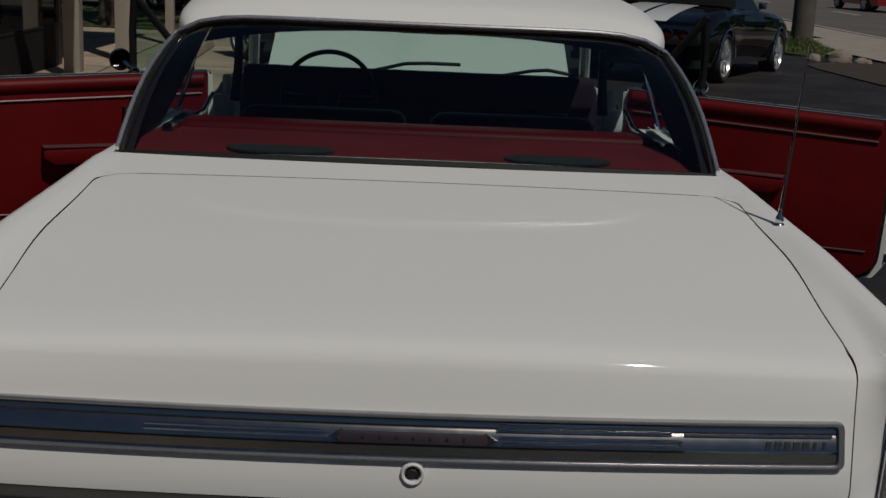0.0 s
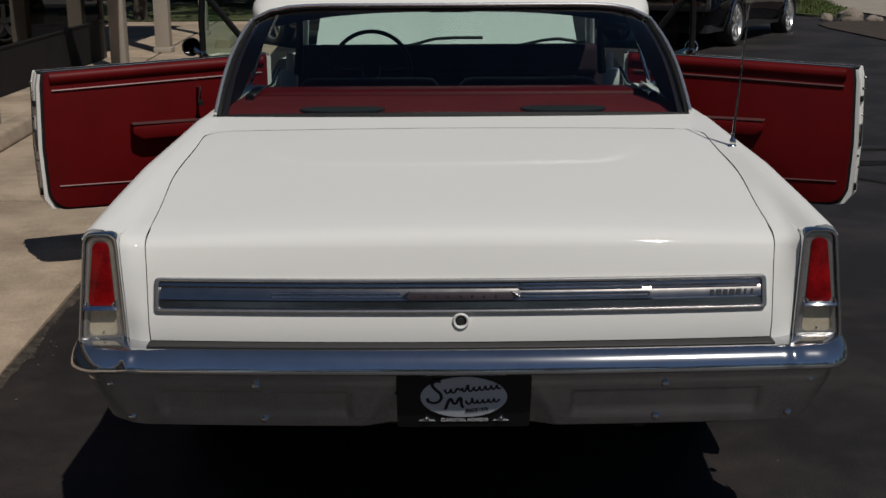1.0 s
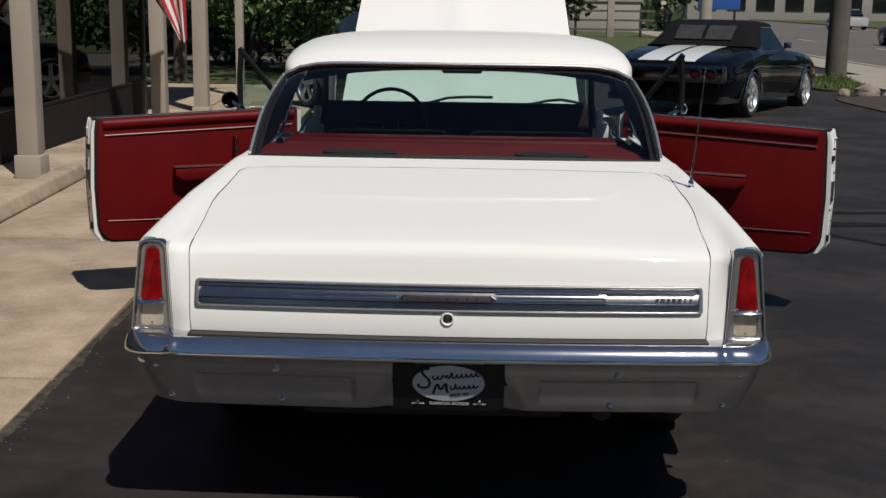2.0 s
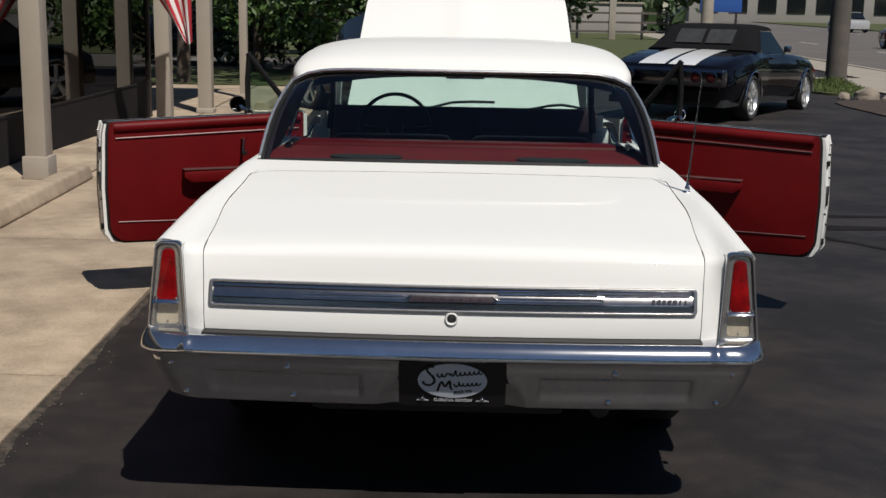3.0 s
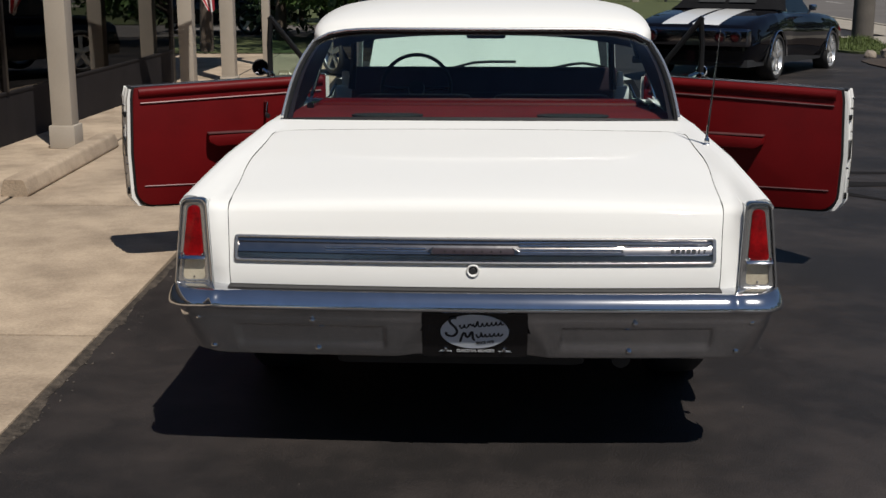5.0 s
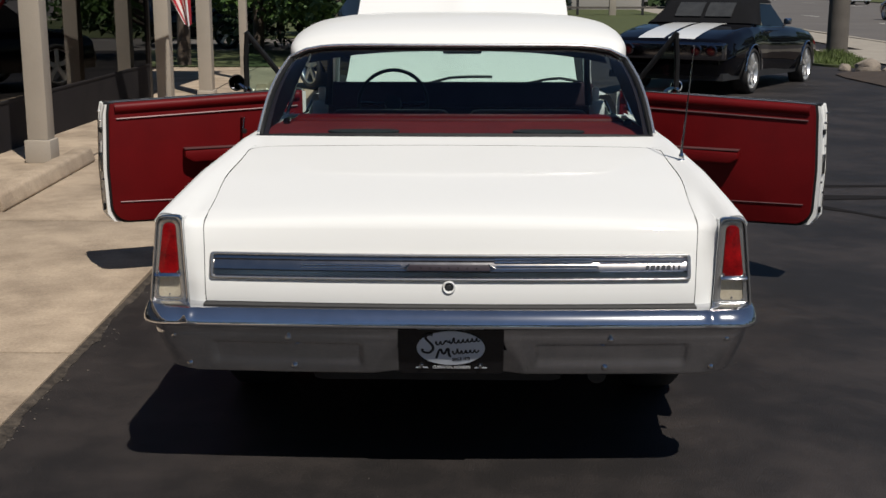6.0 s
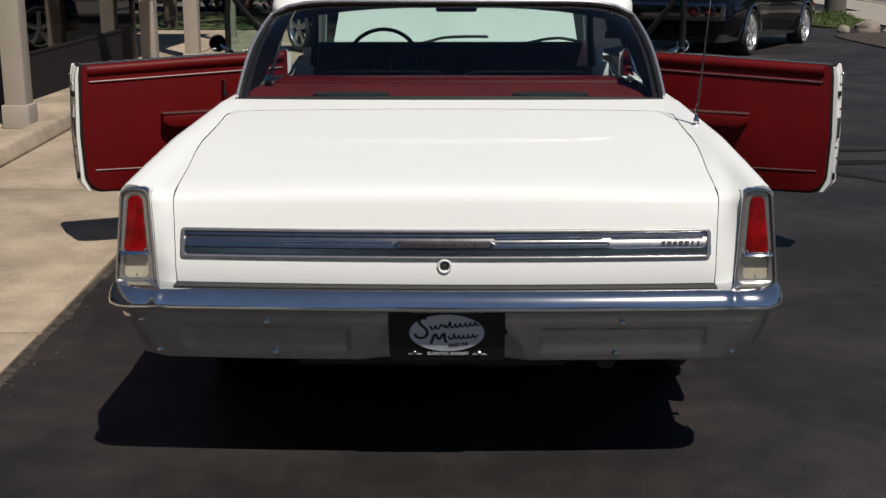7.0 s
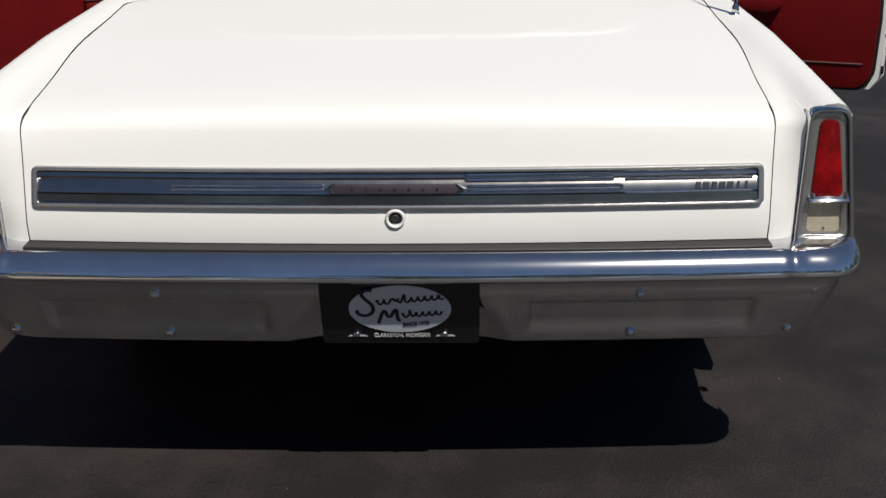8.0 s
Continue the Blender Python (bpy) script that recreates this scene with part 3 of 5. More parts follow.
def top_z(x, y):
    """Height of the tail between the lid and the fender's crest."""
    x1, z1 = side_profile(y)[0]
    blend = smooth01(x, lid_x(min(y, 0.9)) - 0.02, x1)
    z = zdeck(x, min(y, 1.25)) * (1 - blend) + z1 * blend + 0.0005
    if y < 0.5 and x < x1:
        f = min(1.0, max(0.0, (x - lid_x(y)) / (x1 - lid_x(y))))
        z -= 0.012 * smooth01(0.5 - y, 0, 0.4) * math.sin(math.pi * f) ** 2
    return z


def strip(s, ys, inner, n=20):
    """The upper surface from an inner edge out to the fender's crest."""
    rows = []
    for y in ys:
        x0, x1 = inner(y), side_profile(y)[0][0]
        rows.append([(s * x, y, top_z(x, y)) for x in np.linspace(x0, x1, n)])
    return grid(rows)


def quarter(s):
    side = [[(s * x, y, z) for x, z in side_profile(y)] for y in sorted({*np.linspace(0.075, 1.04, 26).round(4), *np.linspace(0.68, 1.44, 28).round(4), *np.linspace(1.45, 2.15, 8).round(4)})]
    deck = strip(s, [*np.linspace(0.17, 0.92, 18), 0.94, *[0.96 + 0.08 * math.sin(a) for a in np.linspace(0, math.pi / 2, 14)], 1.0425], lambda y: lid_x(y) + 0.0007)
    over = [[(s * x, y, top_z(x, y)) for x in np.linspace(0.765, side_profile(y)[0][0], 6)] for y in np.linspace(0.075, 0.171, 8)]
    over_lamp = grid(over)
    tulip = strip(s, np.linspace(1.0425, 1.25, 8), lambda y: 0.0, 40)
    sill = strip(s, np.linspace(1.25, 2.15, 10), lambda y: crest_x(y) - 0.06, 6)
    bm = merge(grid(side), deck, over_lamp, tulip, sill)
    bmesh.ops.remove_doubles(bm, verts=bm.verts, dist=2e-5)
    return bm


for s in (1, -1):
    part("quarter_panel", quarter(s), WHITE, car)
    cap = [p for p in side_profile(0.078)[:9] if p[1] > 0.62] + [(0.80, 0.61), (0.766, 0.61), (0.766, 0.88), (0.769, 0.891)]
    part("tail_cap", prism([(s * x, 0.078, z) for x, z in cap], (0, 0.02, 0)), WHITE, car, smooth=False)
    rows = []
    for y, z in TAIL_EDGE:
        w = lerp(z, [0.655, 0.9], [0.7040, 0.7168])
        back = lerp(z, [0.64, 0.876, 0.888, 0.8955, 0.9, 0.9025], [0.0543, 0.0595, 0.066, 0.078, 0.098, 0.135])
        edge = lerp(z, [0.636, 0.901], [0.756, 0.767])
        row = []
        for f in np.linspace(0, 1, 9):
            x = w + (edge - w) * f
            drop = (top_z(x, 0.14) - 0.9025) * smooth01(z, 0.84, 0.9025)
            yy = (y + SWEEP) * (1 - f * f) + back * f * f if z < 0.902 else 0.172
            row.append((s * x, yy, top_z(x, yy) + 0.0004 if z > 0.902 else z + drop + 0.0004))
        rows.append(row + [(s * (edge + 0.002), max(0.09, row[-1][1] + 0.002), row[-1][2] - 0.001)])
    part("fender_end", grid(rows), WHITE, car)
    rows = []
    for y in sorted({*np.linspace(3.31, 4.62, 12).round(4), *np.linspace(3.48, 4.24, 26).round(4)}):
        pr = side_profile(y)
        rows.append([(s * (pr[0][0] - 0.10), y, pr[0][1] - 0.01)] + [(s * x, y, z) for x, z in pr])
    part("front_fender", grid(rows), WHITE, car)
    part("rocker", box(s * 0.80, s * 0.86, 2.12, 3.33, 0.27, 0.37, 0.02), WHITE, car)
# Unseen boxes added inside the fenders to stop sun leaking into the shadow.
for s in (1, -1):
    part("fender_block", box(s * 0.66, s * 0.825, 0.13, 0.64, 0.55, 0.84, 0.02), DARK, car)
part("channel", grid([[(x, y, zdeck(x, y) - 0.014) for x in np.linspace(-0.745, 0.745, 9)] for y in np.linspace(0.16, 1.1, 9)]), material("grey_primer", (0.22, 0.22, 0.21), 0.8, spread=0.2), car)
part("tail_valance", box(-0.70, 0.70, 0.10, 0.13, 0.44, 0.66), DARK, car)

LID_FACE = [(0.115, 0.900), (0.093, 0.8955), (0.076, 0.888), (0.064, 0.876), (0.056, 0.860), (0.040, 0.80), (0.018, 0.73), (0.006, 0.69), (0.006, 0.655)]


def face_y(z):
    return lerp(z, [p[1] for p in LID_FACE[::-1]], [p[0] for p in LID_FACE[::-1]])


def trunk_lid():
    rows = []
    us = np.sin(np.linspace(-1, 1, 33) * math.pi / 2)
    for y in [*[0.96 + 0.08 * math.sin(a) for a in np.linspace(math.pi / 2, 0, 14)], 0.94, *np.linspace(0.92, 0.17, 18)]:
        rows.append([(u * lid_x(y), y, zdeck(u * lid_x(y), y)) for u in us])
    for y, z in LID_FACE:
        w = lerp(z, [0.655, 0.9], [0.702, 0.7148])
        f = smooth01(z, 0.84, 0.9)
        rows.append([(u * w, y + SWEEP * u * u, z - (zdeck(0, 0.115) - zdeck(u * w, 0.115)) * f) for u in us])
    bm = thick(grid(rows), 0.006)
    return bm


lid = part("trunk_lid", trunk_lid(), WHITE, car, "smooth white closed trunk lid")

# Ribbed bright panel across the lid.
Z0, Z1, TW = 0.724, 0.794, 0.692


def on_face(x, z, out):
    return (x, face_y(z) + SWEEP * (x / 0.7) ** 2 - out, z)


def face_outline(x0, x1, z0, z1, r, out):
    return [on_face(p.x, p.y, out) for p in rounded([(x, z0) for x in np.linspace(x0, x1, 13)] + [(x, z1) for x in np.linspace(x1, x0, 13)], r)]


AGEDPANEL = material("aged_bright_panel", (0.37, 0.35, 0.335), 0.18, 1.0, spread=0.12, scale=30, fine=200, rough_spread=0.02)
panel = part("trim_panel", grid([[on_face(x, z, o) for x in np.linspace(-TW + 0.004, TW - 0.004, 25)] for z, o in
             ((Z0 + 0.003, 0.0095), (Z0 + 0.006, 0.0075), (Z0 + 0.008, 0.004), (Z0 + 0.021, 0.0055), (Z0 + 0.0225, 0.0025), (Z0 + 0.024, 0.0055), (Z1 - 0.024, 0.0035), (Z1 - 0.021, 0.001),
              (Z1 - 0.017, 0.0045), (Z1 - 0.010, 0.0035), (Z1 - 0.003, 0.010))]), AGEDPANEL, lid, "bright metal panel with ribs across the trunk lid")
part("trim_frame", ring(face_outline(-TW, TW, Z0 - 0.001, Z1 + 0.001, 0.012, 0.0), face_outline(-TW + 0.011, TW - 0.011, Z0 + 0.005, Z1 - 0.006, 0.008, 0.0), (0, -0.011, 0), 0.003), BEZEL, lid)
zc = (Z0 + Z1) / 2
ENAMEL = material("dark_enamel", (0.045, 0.033, 0.040), 0.35, spread=0.3, scale=20)
part("emblem", prism(face_outline(-0.124, 0.122, zc - 0.009, zc + 0.007, 0.004, 0.004), (0, -0.005, 0), 0.001), ENAMEL, lid, "slim dark emblem bar")
for k in range(7):
    x = -0.080 + 0.0265 * k
    part("emblem_stud", lathe([(0.0, -0.0025), (0.0022, -0.002), (0.003, 0.0)], 10, "y", on_face(x, zc - 0.001, 0.009)), SATIN, lid)
for s in (1, -1):
    part("emblem_tip", prism([on_face(s * 0.112, zc + 0.011, 0.006), on_face(s * 0.132, zc - 0.001, 0.006), on_face(s * 0.112, zc - 0.011, 0.006), on_face(s * 0.119, zc - 0.001, 0.006)], (0, -0.005, 0), 0.001), SATIN, lid, smooth=False)
# Long ribs each side of the emblem, then a smooth stretch with raised chips of lettering.
for x0, x1, z0, z1 in ((-0.425, -0.135, zc - 0.0045, zc - 0.0005), (-0.425, -0.135, zc + 0.003, zc + 0.0065), (0.135, 0.422, zc - 0.0065, zc - 0.0025), (0.135, 0.422, zc + 0.001, zc + 0.005),
                       (0.13, 0.41, zc + 0.012, zc + 0.0165), (0.13, 0.41, zc + 0.021, zc + 0.0255), (0.43, 0.672, zc + 0.0115, zc + 0.0145), (0.43, 0.672, zc - 0.0135, zc - 0.0105)):
    part("rib", prism(face_outline(x0, x1, z0, z1, 0.0015, 0.002), (0, -0.005, 0), 0.0012), CHROME, lid)
part("rib_tip", lathe([(0.0, -0.004), (0.003, -0.003), (0.0042, 0.002)], 12, "y", on_face(0.424, zc - 0.0005, 0.005)), CHROME, lid)
for k, w in enumerate((0.006, 0.007, 0.006, 0.007, 0.007, 0.004, 0.004)):
    x = 0.568 + 0.0152 * k
    part("badge_chip", prism([on_face(x - w, zc - 0.0065, 0.004), on_face(x + w - 0.003, zc - 0.0065, 0.004), on_face(x + w - 0.001, zc + 0.0055, 0.004), on_face(x - w + 0.002, zc + 0.0055, 0.004)], (0, -0.003, 0), 0.0008), TRIMDARK, lid, smooth=False)
lock = part("lock", lathe([(0.0125, -0.001), (0.014, -0.004), (0.0165, -0.005), (0.0185, -0.003), (0.019, 0.004)], 24, "y", (0, face_y(0.704) - 0.004, 0.704)), WHITE, lid)
part("lock_face", lathe([(0.0, -0.002), (0.007, -0.002), (0.010, 0.001), (0.013, 0.001), (0.014, -0.003)], 20, "y", (0, face_y(0.704) - 0.004, 0.704)), DARK, lock)

# Tail lamps.
for s in (1, -1):
    def lamp_outline(m, r, out, z0=0.636, z1=0.901):
        w = lambda z: (lerp(z, [0.636, 0.901], [0.757, 0.768]) + m, lerp(z, [0.636, 0.78, 0.901], [0.872, 0.866, 0.843]) - m)
        a, b = w(z0 + m), w(z1 - m)
        return [(s * p.x, 0.078 - out - 0.02 * (0.9 - p.y), p.y) for p in rounded([(a[0], z0 + m), (a[1], z0 + m), (b[1], z1 - m), (b[0], z1 - m)], r)]

    lamp = part("tail_lamp", ring(lamp_outline(0, 0.024, 0), lamp_outline(0.006, 0.021, 0), (0, -0.0305, 0), 0.0022), CHROME, car, "tall tail lamp in a chrome bezel")
    part("backing", prism(lamp_outline(0.01, 0.018, 0.003), (0, -0.004, 0)), SATIN, lamp)
    part("inner_bezel", ring(lamp_outline(0.0065, 0.0205, 0.003), lamp_outline(0.0235, 0.014, 0.003), (0, -0.018, 0), 0.004), BEZEL, lamp)
    part("red_lens", prism(lamp_outline(0.0225, 0.016, 0.006, z0=0.708), (0, -0.018, 0), 0.005), REDLENS, lamp, "deep red tail lens")
    part("reversing_lens", prism(lamp_outline(0.0185, 0.006, 0.006, z1=0.744), (0, -0.010, 0), 0.003), CREAMLENS, lamp, "cream reversing lens")
    part("divider", prism([(s * 0.778, y, z) for y, z in ((0.066, 0.722), (0.040, 0.722), (0.037, 0.725), (0.045, 0.733), (0.066, 0.734))], (s * 0.076, 0, 0), 0.0015), CHROME, lamp)
    part("ledge", prism([(s * 0.762, y, z) for y, z in ((0.068, 0.636), (0.030, 0.636), (0.028, 0.641), (0.052, 0.655), (0.068, 0.656))], (s * 0.104, 0, 0), 0.002), CHROME, lamp)
    for x, z in ((0.786, 0.737), (0.848, 0.737), (0.815, 0.667), (0.806, 0.868)):
        part("screw", lathe([(0.0, -0.002), (0.002, -0.0015), (0.003, 0.0), (0.003, 0.01)], 10, "y", (s * x, 0.040 if 0.7 < z < 0.8 else 0.0555, z)), CHROME, lamp)

# Rear bumper: a flat ledge, a sloping band and a tucked-in lower face, swept round the tail.
BUMPER = [(-0.076, 0.651), (-0.02, 0.652), (0.004, 0.652), (0.014, 0.6512), (0.023, 0.6492), (0.032, 0.6456), (0.040, 0.6405), (0.047, 0.6340), (0.053, 0.6265), (0.0575, 0.6190), (0.0605, 0.6125), (0.062, 0.607), (0.0618, 0.602), (0.058, 0.598), (0.046, 0.594), (0.022, 0.588), (0.009, 0.578), (0.006, 0.570), (0.004, 0.562),
          (0.001, 0.552), (-0.004, 0.543), (-0.008, 0.535), (-0.012, 0.526), (-0.032, 0.486), (-0.040, 0.470), (-0.046, 0.458), (-0.052, 0.446), (-0.060, 0.430), (-0.068, 0.424), (-0.10, 0.423)]


def swept(x):
    """How far the bumper's back bows towards the car at x."""
    return 0.024 * (min(abs(x), 0.80) / 0.75) ** 2


def bumper_row(o, z):
    """One line of the pressing, from the left side round the back to the right side."""
    w, r = 0.868 + 0.36 * o, 0.075 + 0.2 * max(0.0, o) + 0.6 * max(0.0, -o - 0.01)
    y0 = -o
    half = [(w - r + r * math.sin(a), y0 + r * (1 - math.cos(a))) for a in np.linspace(0, math.pi / 2, 9)] + [(w, r + y0 + (y - 0.115) * lerp(z, [0.42, 0.57], [0.1, 1.0])) for y in (0.13, 0.15, 0.17, 0.19)]
    mid = []
    for x in np.linspace(-(w - r), w - r, 261)[1:-1]:
        d = 0.0
        if z > 0.59:
            d -= 0.0055 * math.exp(-(((abs(x) - 0.745) / 0.013) ** 2)) * smooth01(z, 0.595, 0.61)
        if z < 0.60:
            wide = lerp(z, [0.43, 0.56], [0.222, 0.172])
            d += 0.024 * min(1.0, max(0.0, (wide - abs(x)) / 0.06)) * min(1.0, max(0.0, (0.556 - z) / 0.085))
            d += 0.010 * smooth01(abs(x), 0.250, 0.262) * (1 - smooth01(abs(x), 0.68, 0.70)) * smooth01(z, 0.445, 0.485) * (1 - smooth01(z, 0.526, 0.536))
        mid.append((x, y0 + d))
    return [(x, y + swept(x), z) for x, y in [(-x, y) for x, y in reversed(half)] + mid + half]


SKIRT = [(lerp(z, [q[1] for q in BUMPER[:15:-1]], [q[0] for q in BUMPER[:15:-1]]), z) for z in np.linspace(0.566, 0.428, 34)]
bumper = part("rear_bumper", grid([bumper_row(o, z) for o, z in BUMPER[:16] + SKIRT + BUMPER[-2:]]), BUMPERCHROME, car, "chrome rear bumper with small round bolts")
part("bumper_filler", grid([[(x, y + swept(x), z) for y, z in ((0.10, 0.638), (-0.024, 0.638), (-0.026, 0.640), (-0.026, 0.652), (-0.024, 0.6536), (0.10, 0.6536))] for x in np.linspace(-0.705, 0.705, 31)], close=True), FILLER, car, "dull grey filler strip above the bumper")
for s in (1, -1):
    for x, z, o in ((0.465, 0.552, 0.004), (0.455, 0.452, -0.046), (0.800, 0.552, -0.004), (0.768, 0.452, -0.050)):
        part("bolt", lathe([(0.0, -0.008), (0.0055, -0.0068), (0.0092, -0.0025), (0.0105, 0.006)], 16, "y", (s * x, swept(x) - o, z)), CHROME, bumper)

# Dealer plate in the bumper's recess.
PLATEBLACK = material("black_plate", (0.012, 0.011, 0.012), 0.25, spread=0.3, scale=12)
PLATEGREY = material("plate_silver", (0.66, 0.70, 0.76), 0.35, spread=0.1, scale=12)
PLATEWHITE = material("plate_white", (0.75, 0.75, 0.75), 0.4, spread=0.05)
PL = Matrix.Translation((0.006, 0.0245, 0.4445)) @ Matrix.Rotation(radians(20), 4, "X")


def plate_part(name, outline, mat, y, parent, d=0.002, label=""):
    return part(name, prism([(x, y, z) for x, z in outline], (0, -d, 0)), mat, parent, label, PL, smooth=False)


plate = plate_part("dealer_plate", [tuple(p) for p in rounded([(-0.152, 0), (0.152, 0), (0.152, 0.155), (-0.152, 0.155)], 0.01)], PLATEBLACK, 0.0, car, 0.004, "black dealer plate with a pale oval badge")
plate_part("oval", [(0.098 * math.cos(a), 0.092 + 0.060 * math.sin(a)) for a in np.linspace(0, 2 * math.pi, 40)[:-1]], PLATEGREY, -0.0045, plate)

INK = material("plate_ink", (0.010, 0.012, 0.02), 0.35, spread=0.2)


def stroke(pts, w):
    """A flat brush stroke on the plate."""
    if len(pts) < 12:
        ks = range(len(pts))
        fine = np.linspace(0, len(pts) - 1, 8 * len(pts))
        soft = [[lerp(min(max(f + d, 0), ks[-1]), list(ks), [q[i] for q in pts]) for i in (0, 1)] for f in fine for d in (-0.35, 0.0, 0.35)]
        pts = [tuple(np.mean(soft[k:k + 3], axis=0)) for k in range(0, len(soft), 3)]
    out = []
    for k, (x, z) in enumerate(pts):
        a, b = Vector(pts[max(k - 1, 0)]), Vector(pts[min(k + 1, len(pts) - 1)])
        n = Vector((-(b - a).y, (b - a).x)).normalized() * w
        out.append(((x + n.x, -0.007, z + n.y), (x - n.x, -0.007, z - n.y)))
    return part("badge_stroke", grid(out), INK, plate, at=PL, smooth=False)


bump = lambda k, *at: sum(math.exp(-((k - a) / 3.0) ** 2) for a in at)
stroke([(-0.046 + 0.0007 * k + 0.0022 * math.sin(0.34 * k + 1.2), 0.110 + 0.00008 * k + 0.0065 * math.sin(0.34 * k) + 0.012 * bump(k, 50, 74)) for k in range(184)], 0.0025)
stroke([(0.002 + 0.0007 * k + 0.0022 * math.sin(0.35 * k + 1.2), 0.077 + 0.00007 * k + 0.0060 * math.sin(0.35 * k) + 0.011 * bump(k, 27)) for k in range(110)], 0.0025)
stroke([(-0.044, 0.050), (-0.030, 0.098), (-0.022, 0.064), (-0.006, 0.100), (-0.006, 0.066), (0.002, 0.062)], 0.0036)
stroke([(-0.050, 0.139), (-0.064, 0.142), (-0.074, 0.132), (-0.066, 0.118), (-0.052, 0.104), (-0.050, 0.086), (-0.064, 0.074), (-0.082, 0.080), (-0.082, 0.092)], 0.0038)


def lettering(text, size, x, z, tilt, squeeze, mat, y):
    """Raised words on the plate, in the built-in font."""
    curve = bpy.data.curves.new("lettering", "FONT")
    curve.body, curve.size, curve.align_x = text, size, "CENTER"
    curve.extrude, curve.offset = 0.0004, 0.0004
    tmp = bpy.data.objects.new("lettering", curve)
    letters = bpy.data.meshes.new_from_object(tmp)
    bpy.data.objects.remove(tmp)
    letters.transform(Matrix.Translation((x, y, z)) @ Matrix.Rotation(radians(-tilt), 4, "Y") @ Matrix.Rotation(radians(90), 4, "X") @ Matrix.Diagonal((squeeze, 1, 1, 1)))
    part("lettering", letters, mat, plate, at=PL, smooth=False)


lettering("CLARKSTON, MICHIGAN", 0.0135, 0.002, 0.0185, 0, 0.72, PLATEWHITE, -0.0052)
lettering("SINCE 1978", 0.0125, 0.030, 0.051, 6, 0.82, INK, -0.0072)
for x in (-0.085, 0.085):
    part("plate_screw", lathe([(0.0, -0.012), (0.005, -0.011), (0.008, -0.006), (0.008, -0.003)], 12, "y", (x, 0, 0.028)), CHROME, plate, at=PL)
    plate_part("screw_mark", [(x - 0.018, 0.019), (x + 0.020, 0.019), (x + 0.016, 0.023), (x - 0.014, 0.023)], PLATEGREY, -0.0045, plate, 0.0006)

# Roof, pillars and windows.
def roof_z(y):
    return lerp(y, [1.68, 1.72, 1.8, 2.0, 2.3, 2.6, 2.9, 3.02], [1.295, 1.318, 1.345, 1.375, 1.392, 1.390, 1.372, 1.352])


def roof_w(y):
    return lerp(y, [1.68, 1.8, 2.2, 3.02], [0.662, 0.682, 0.698, 0.675])


def roof_row(y, lift, out):
    row, w = [], roof_w(y) + out
    edge = min(1.24, roof_z(y) - 0.03)
    for a in np.linspace(-90, 90, 41):
        sx, cz = math.sin(radians(a)), math.cos(radians(a))
        x = w * math.copysign(abs(sx) ** 0.66, sx)
        z = edge + (roof_z(y) + lift - edge) * cz ** 0.46
        row.append((x, y + 0.05 * (abs(x) / w) ** 2 * (1 if y < 2 else -1) * (1 - smooth01(y, 1.68, 2) if y < 2 else smooth01(y, 2.6, 3.02)), z))
    return row


# The outer skin rolls over at the rear lip and returns inside as the lining panel.
ROOF_Y = [1.68, 1.686, 1.695, 1.71, 1.73, 1.77, 1.83, 1.9, 2.0, 2.15, 2.3, 2.5, 2.7, 2.85, 2.95, 3.02]
outer = [roof_row(y, 0.025 * smooth01(y, 1.66, 1.73) ** 0.7, 0.012 + 0.016 * smooth01(y, 1.67, 1.74)) for y in ROOF_Y]
inside = [roof_row(y, 0.0, 0.0) for y in ROOF_Y[::-1][:-1]]
part("roof", grid(inside + outer), WHITE, car)

BASE = lambda f: (0.740 * f, 1.195 + 0.045 * f * f, 0.995 - 0.010 * f * f)
TOP = lambda f: (0.688 * math.copysign(abs(f) ** 0.96, f), 1.69 + 0.05 * f * f, 1.292 - 0.052 * abs(f) ** 9)


def window_point(f, g):
    a, b = Vector(BASE(f)), Vector(TOP(f))
    p = a.lerp(b, g)
    p.z += 0.035 * math.sin(math.pi * g) * (1 - 0.3 * f * f)
    p.x *= 1 + 0.016 * math.sin(math.pi * g)
    return p


rear = part("rear_window", grid([[window_point(f, g) for f in np.linspace(-1, 1, 21)] for g in np.linspace(0, 1, 9)]), CARGLASS, car, "large tinted curved rear window")
edge = [window_point(f, 0) for f in np.linspace(-1, 1, 21)] + [window_point(1, g) for g in np.linspace(0.1, 0.9, 7)] + [window_point(f, 1) for f in np.linspace(1, -1, 21)] + [window_point(-1, g) for g in np.linspace(0.9, 0.1, 7)]
part("gasket", tube([(p.x, p.y, p.z - (0.005 if k < 21 else 0)) for k, p in enumerate(edge)], 0.011, 6, True), BLACK, rear)
part("chrome_moulding", tube([(p.x * 1.012, p.y - 0.008, p.z + 0.009) for p in edge[20:] + edge[:1]], 0.006, 8), BRIGHTTRIM, rear)
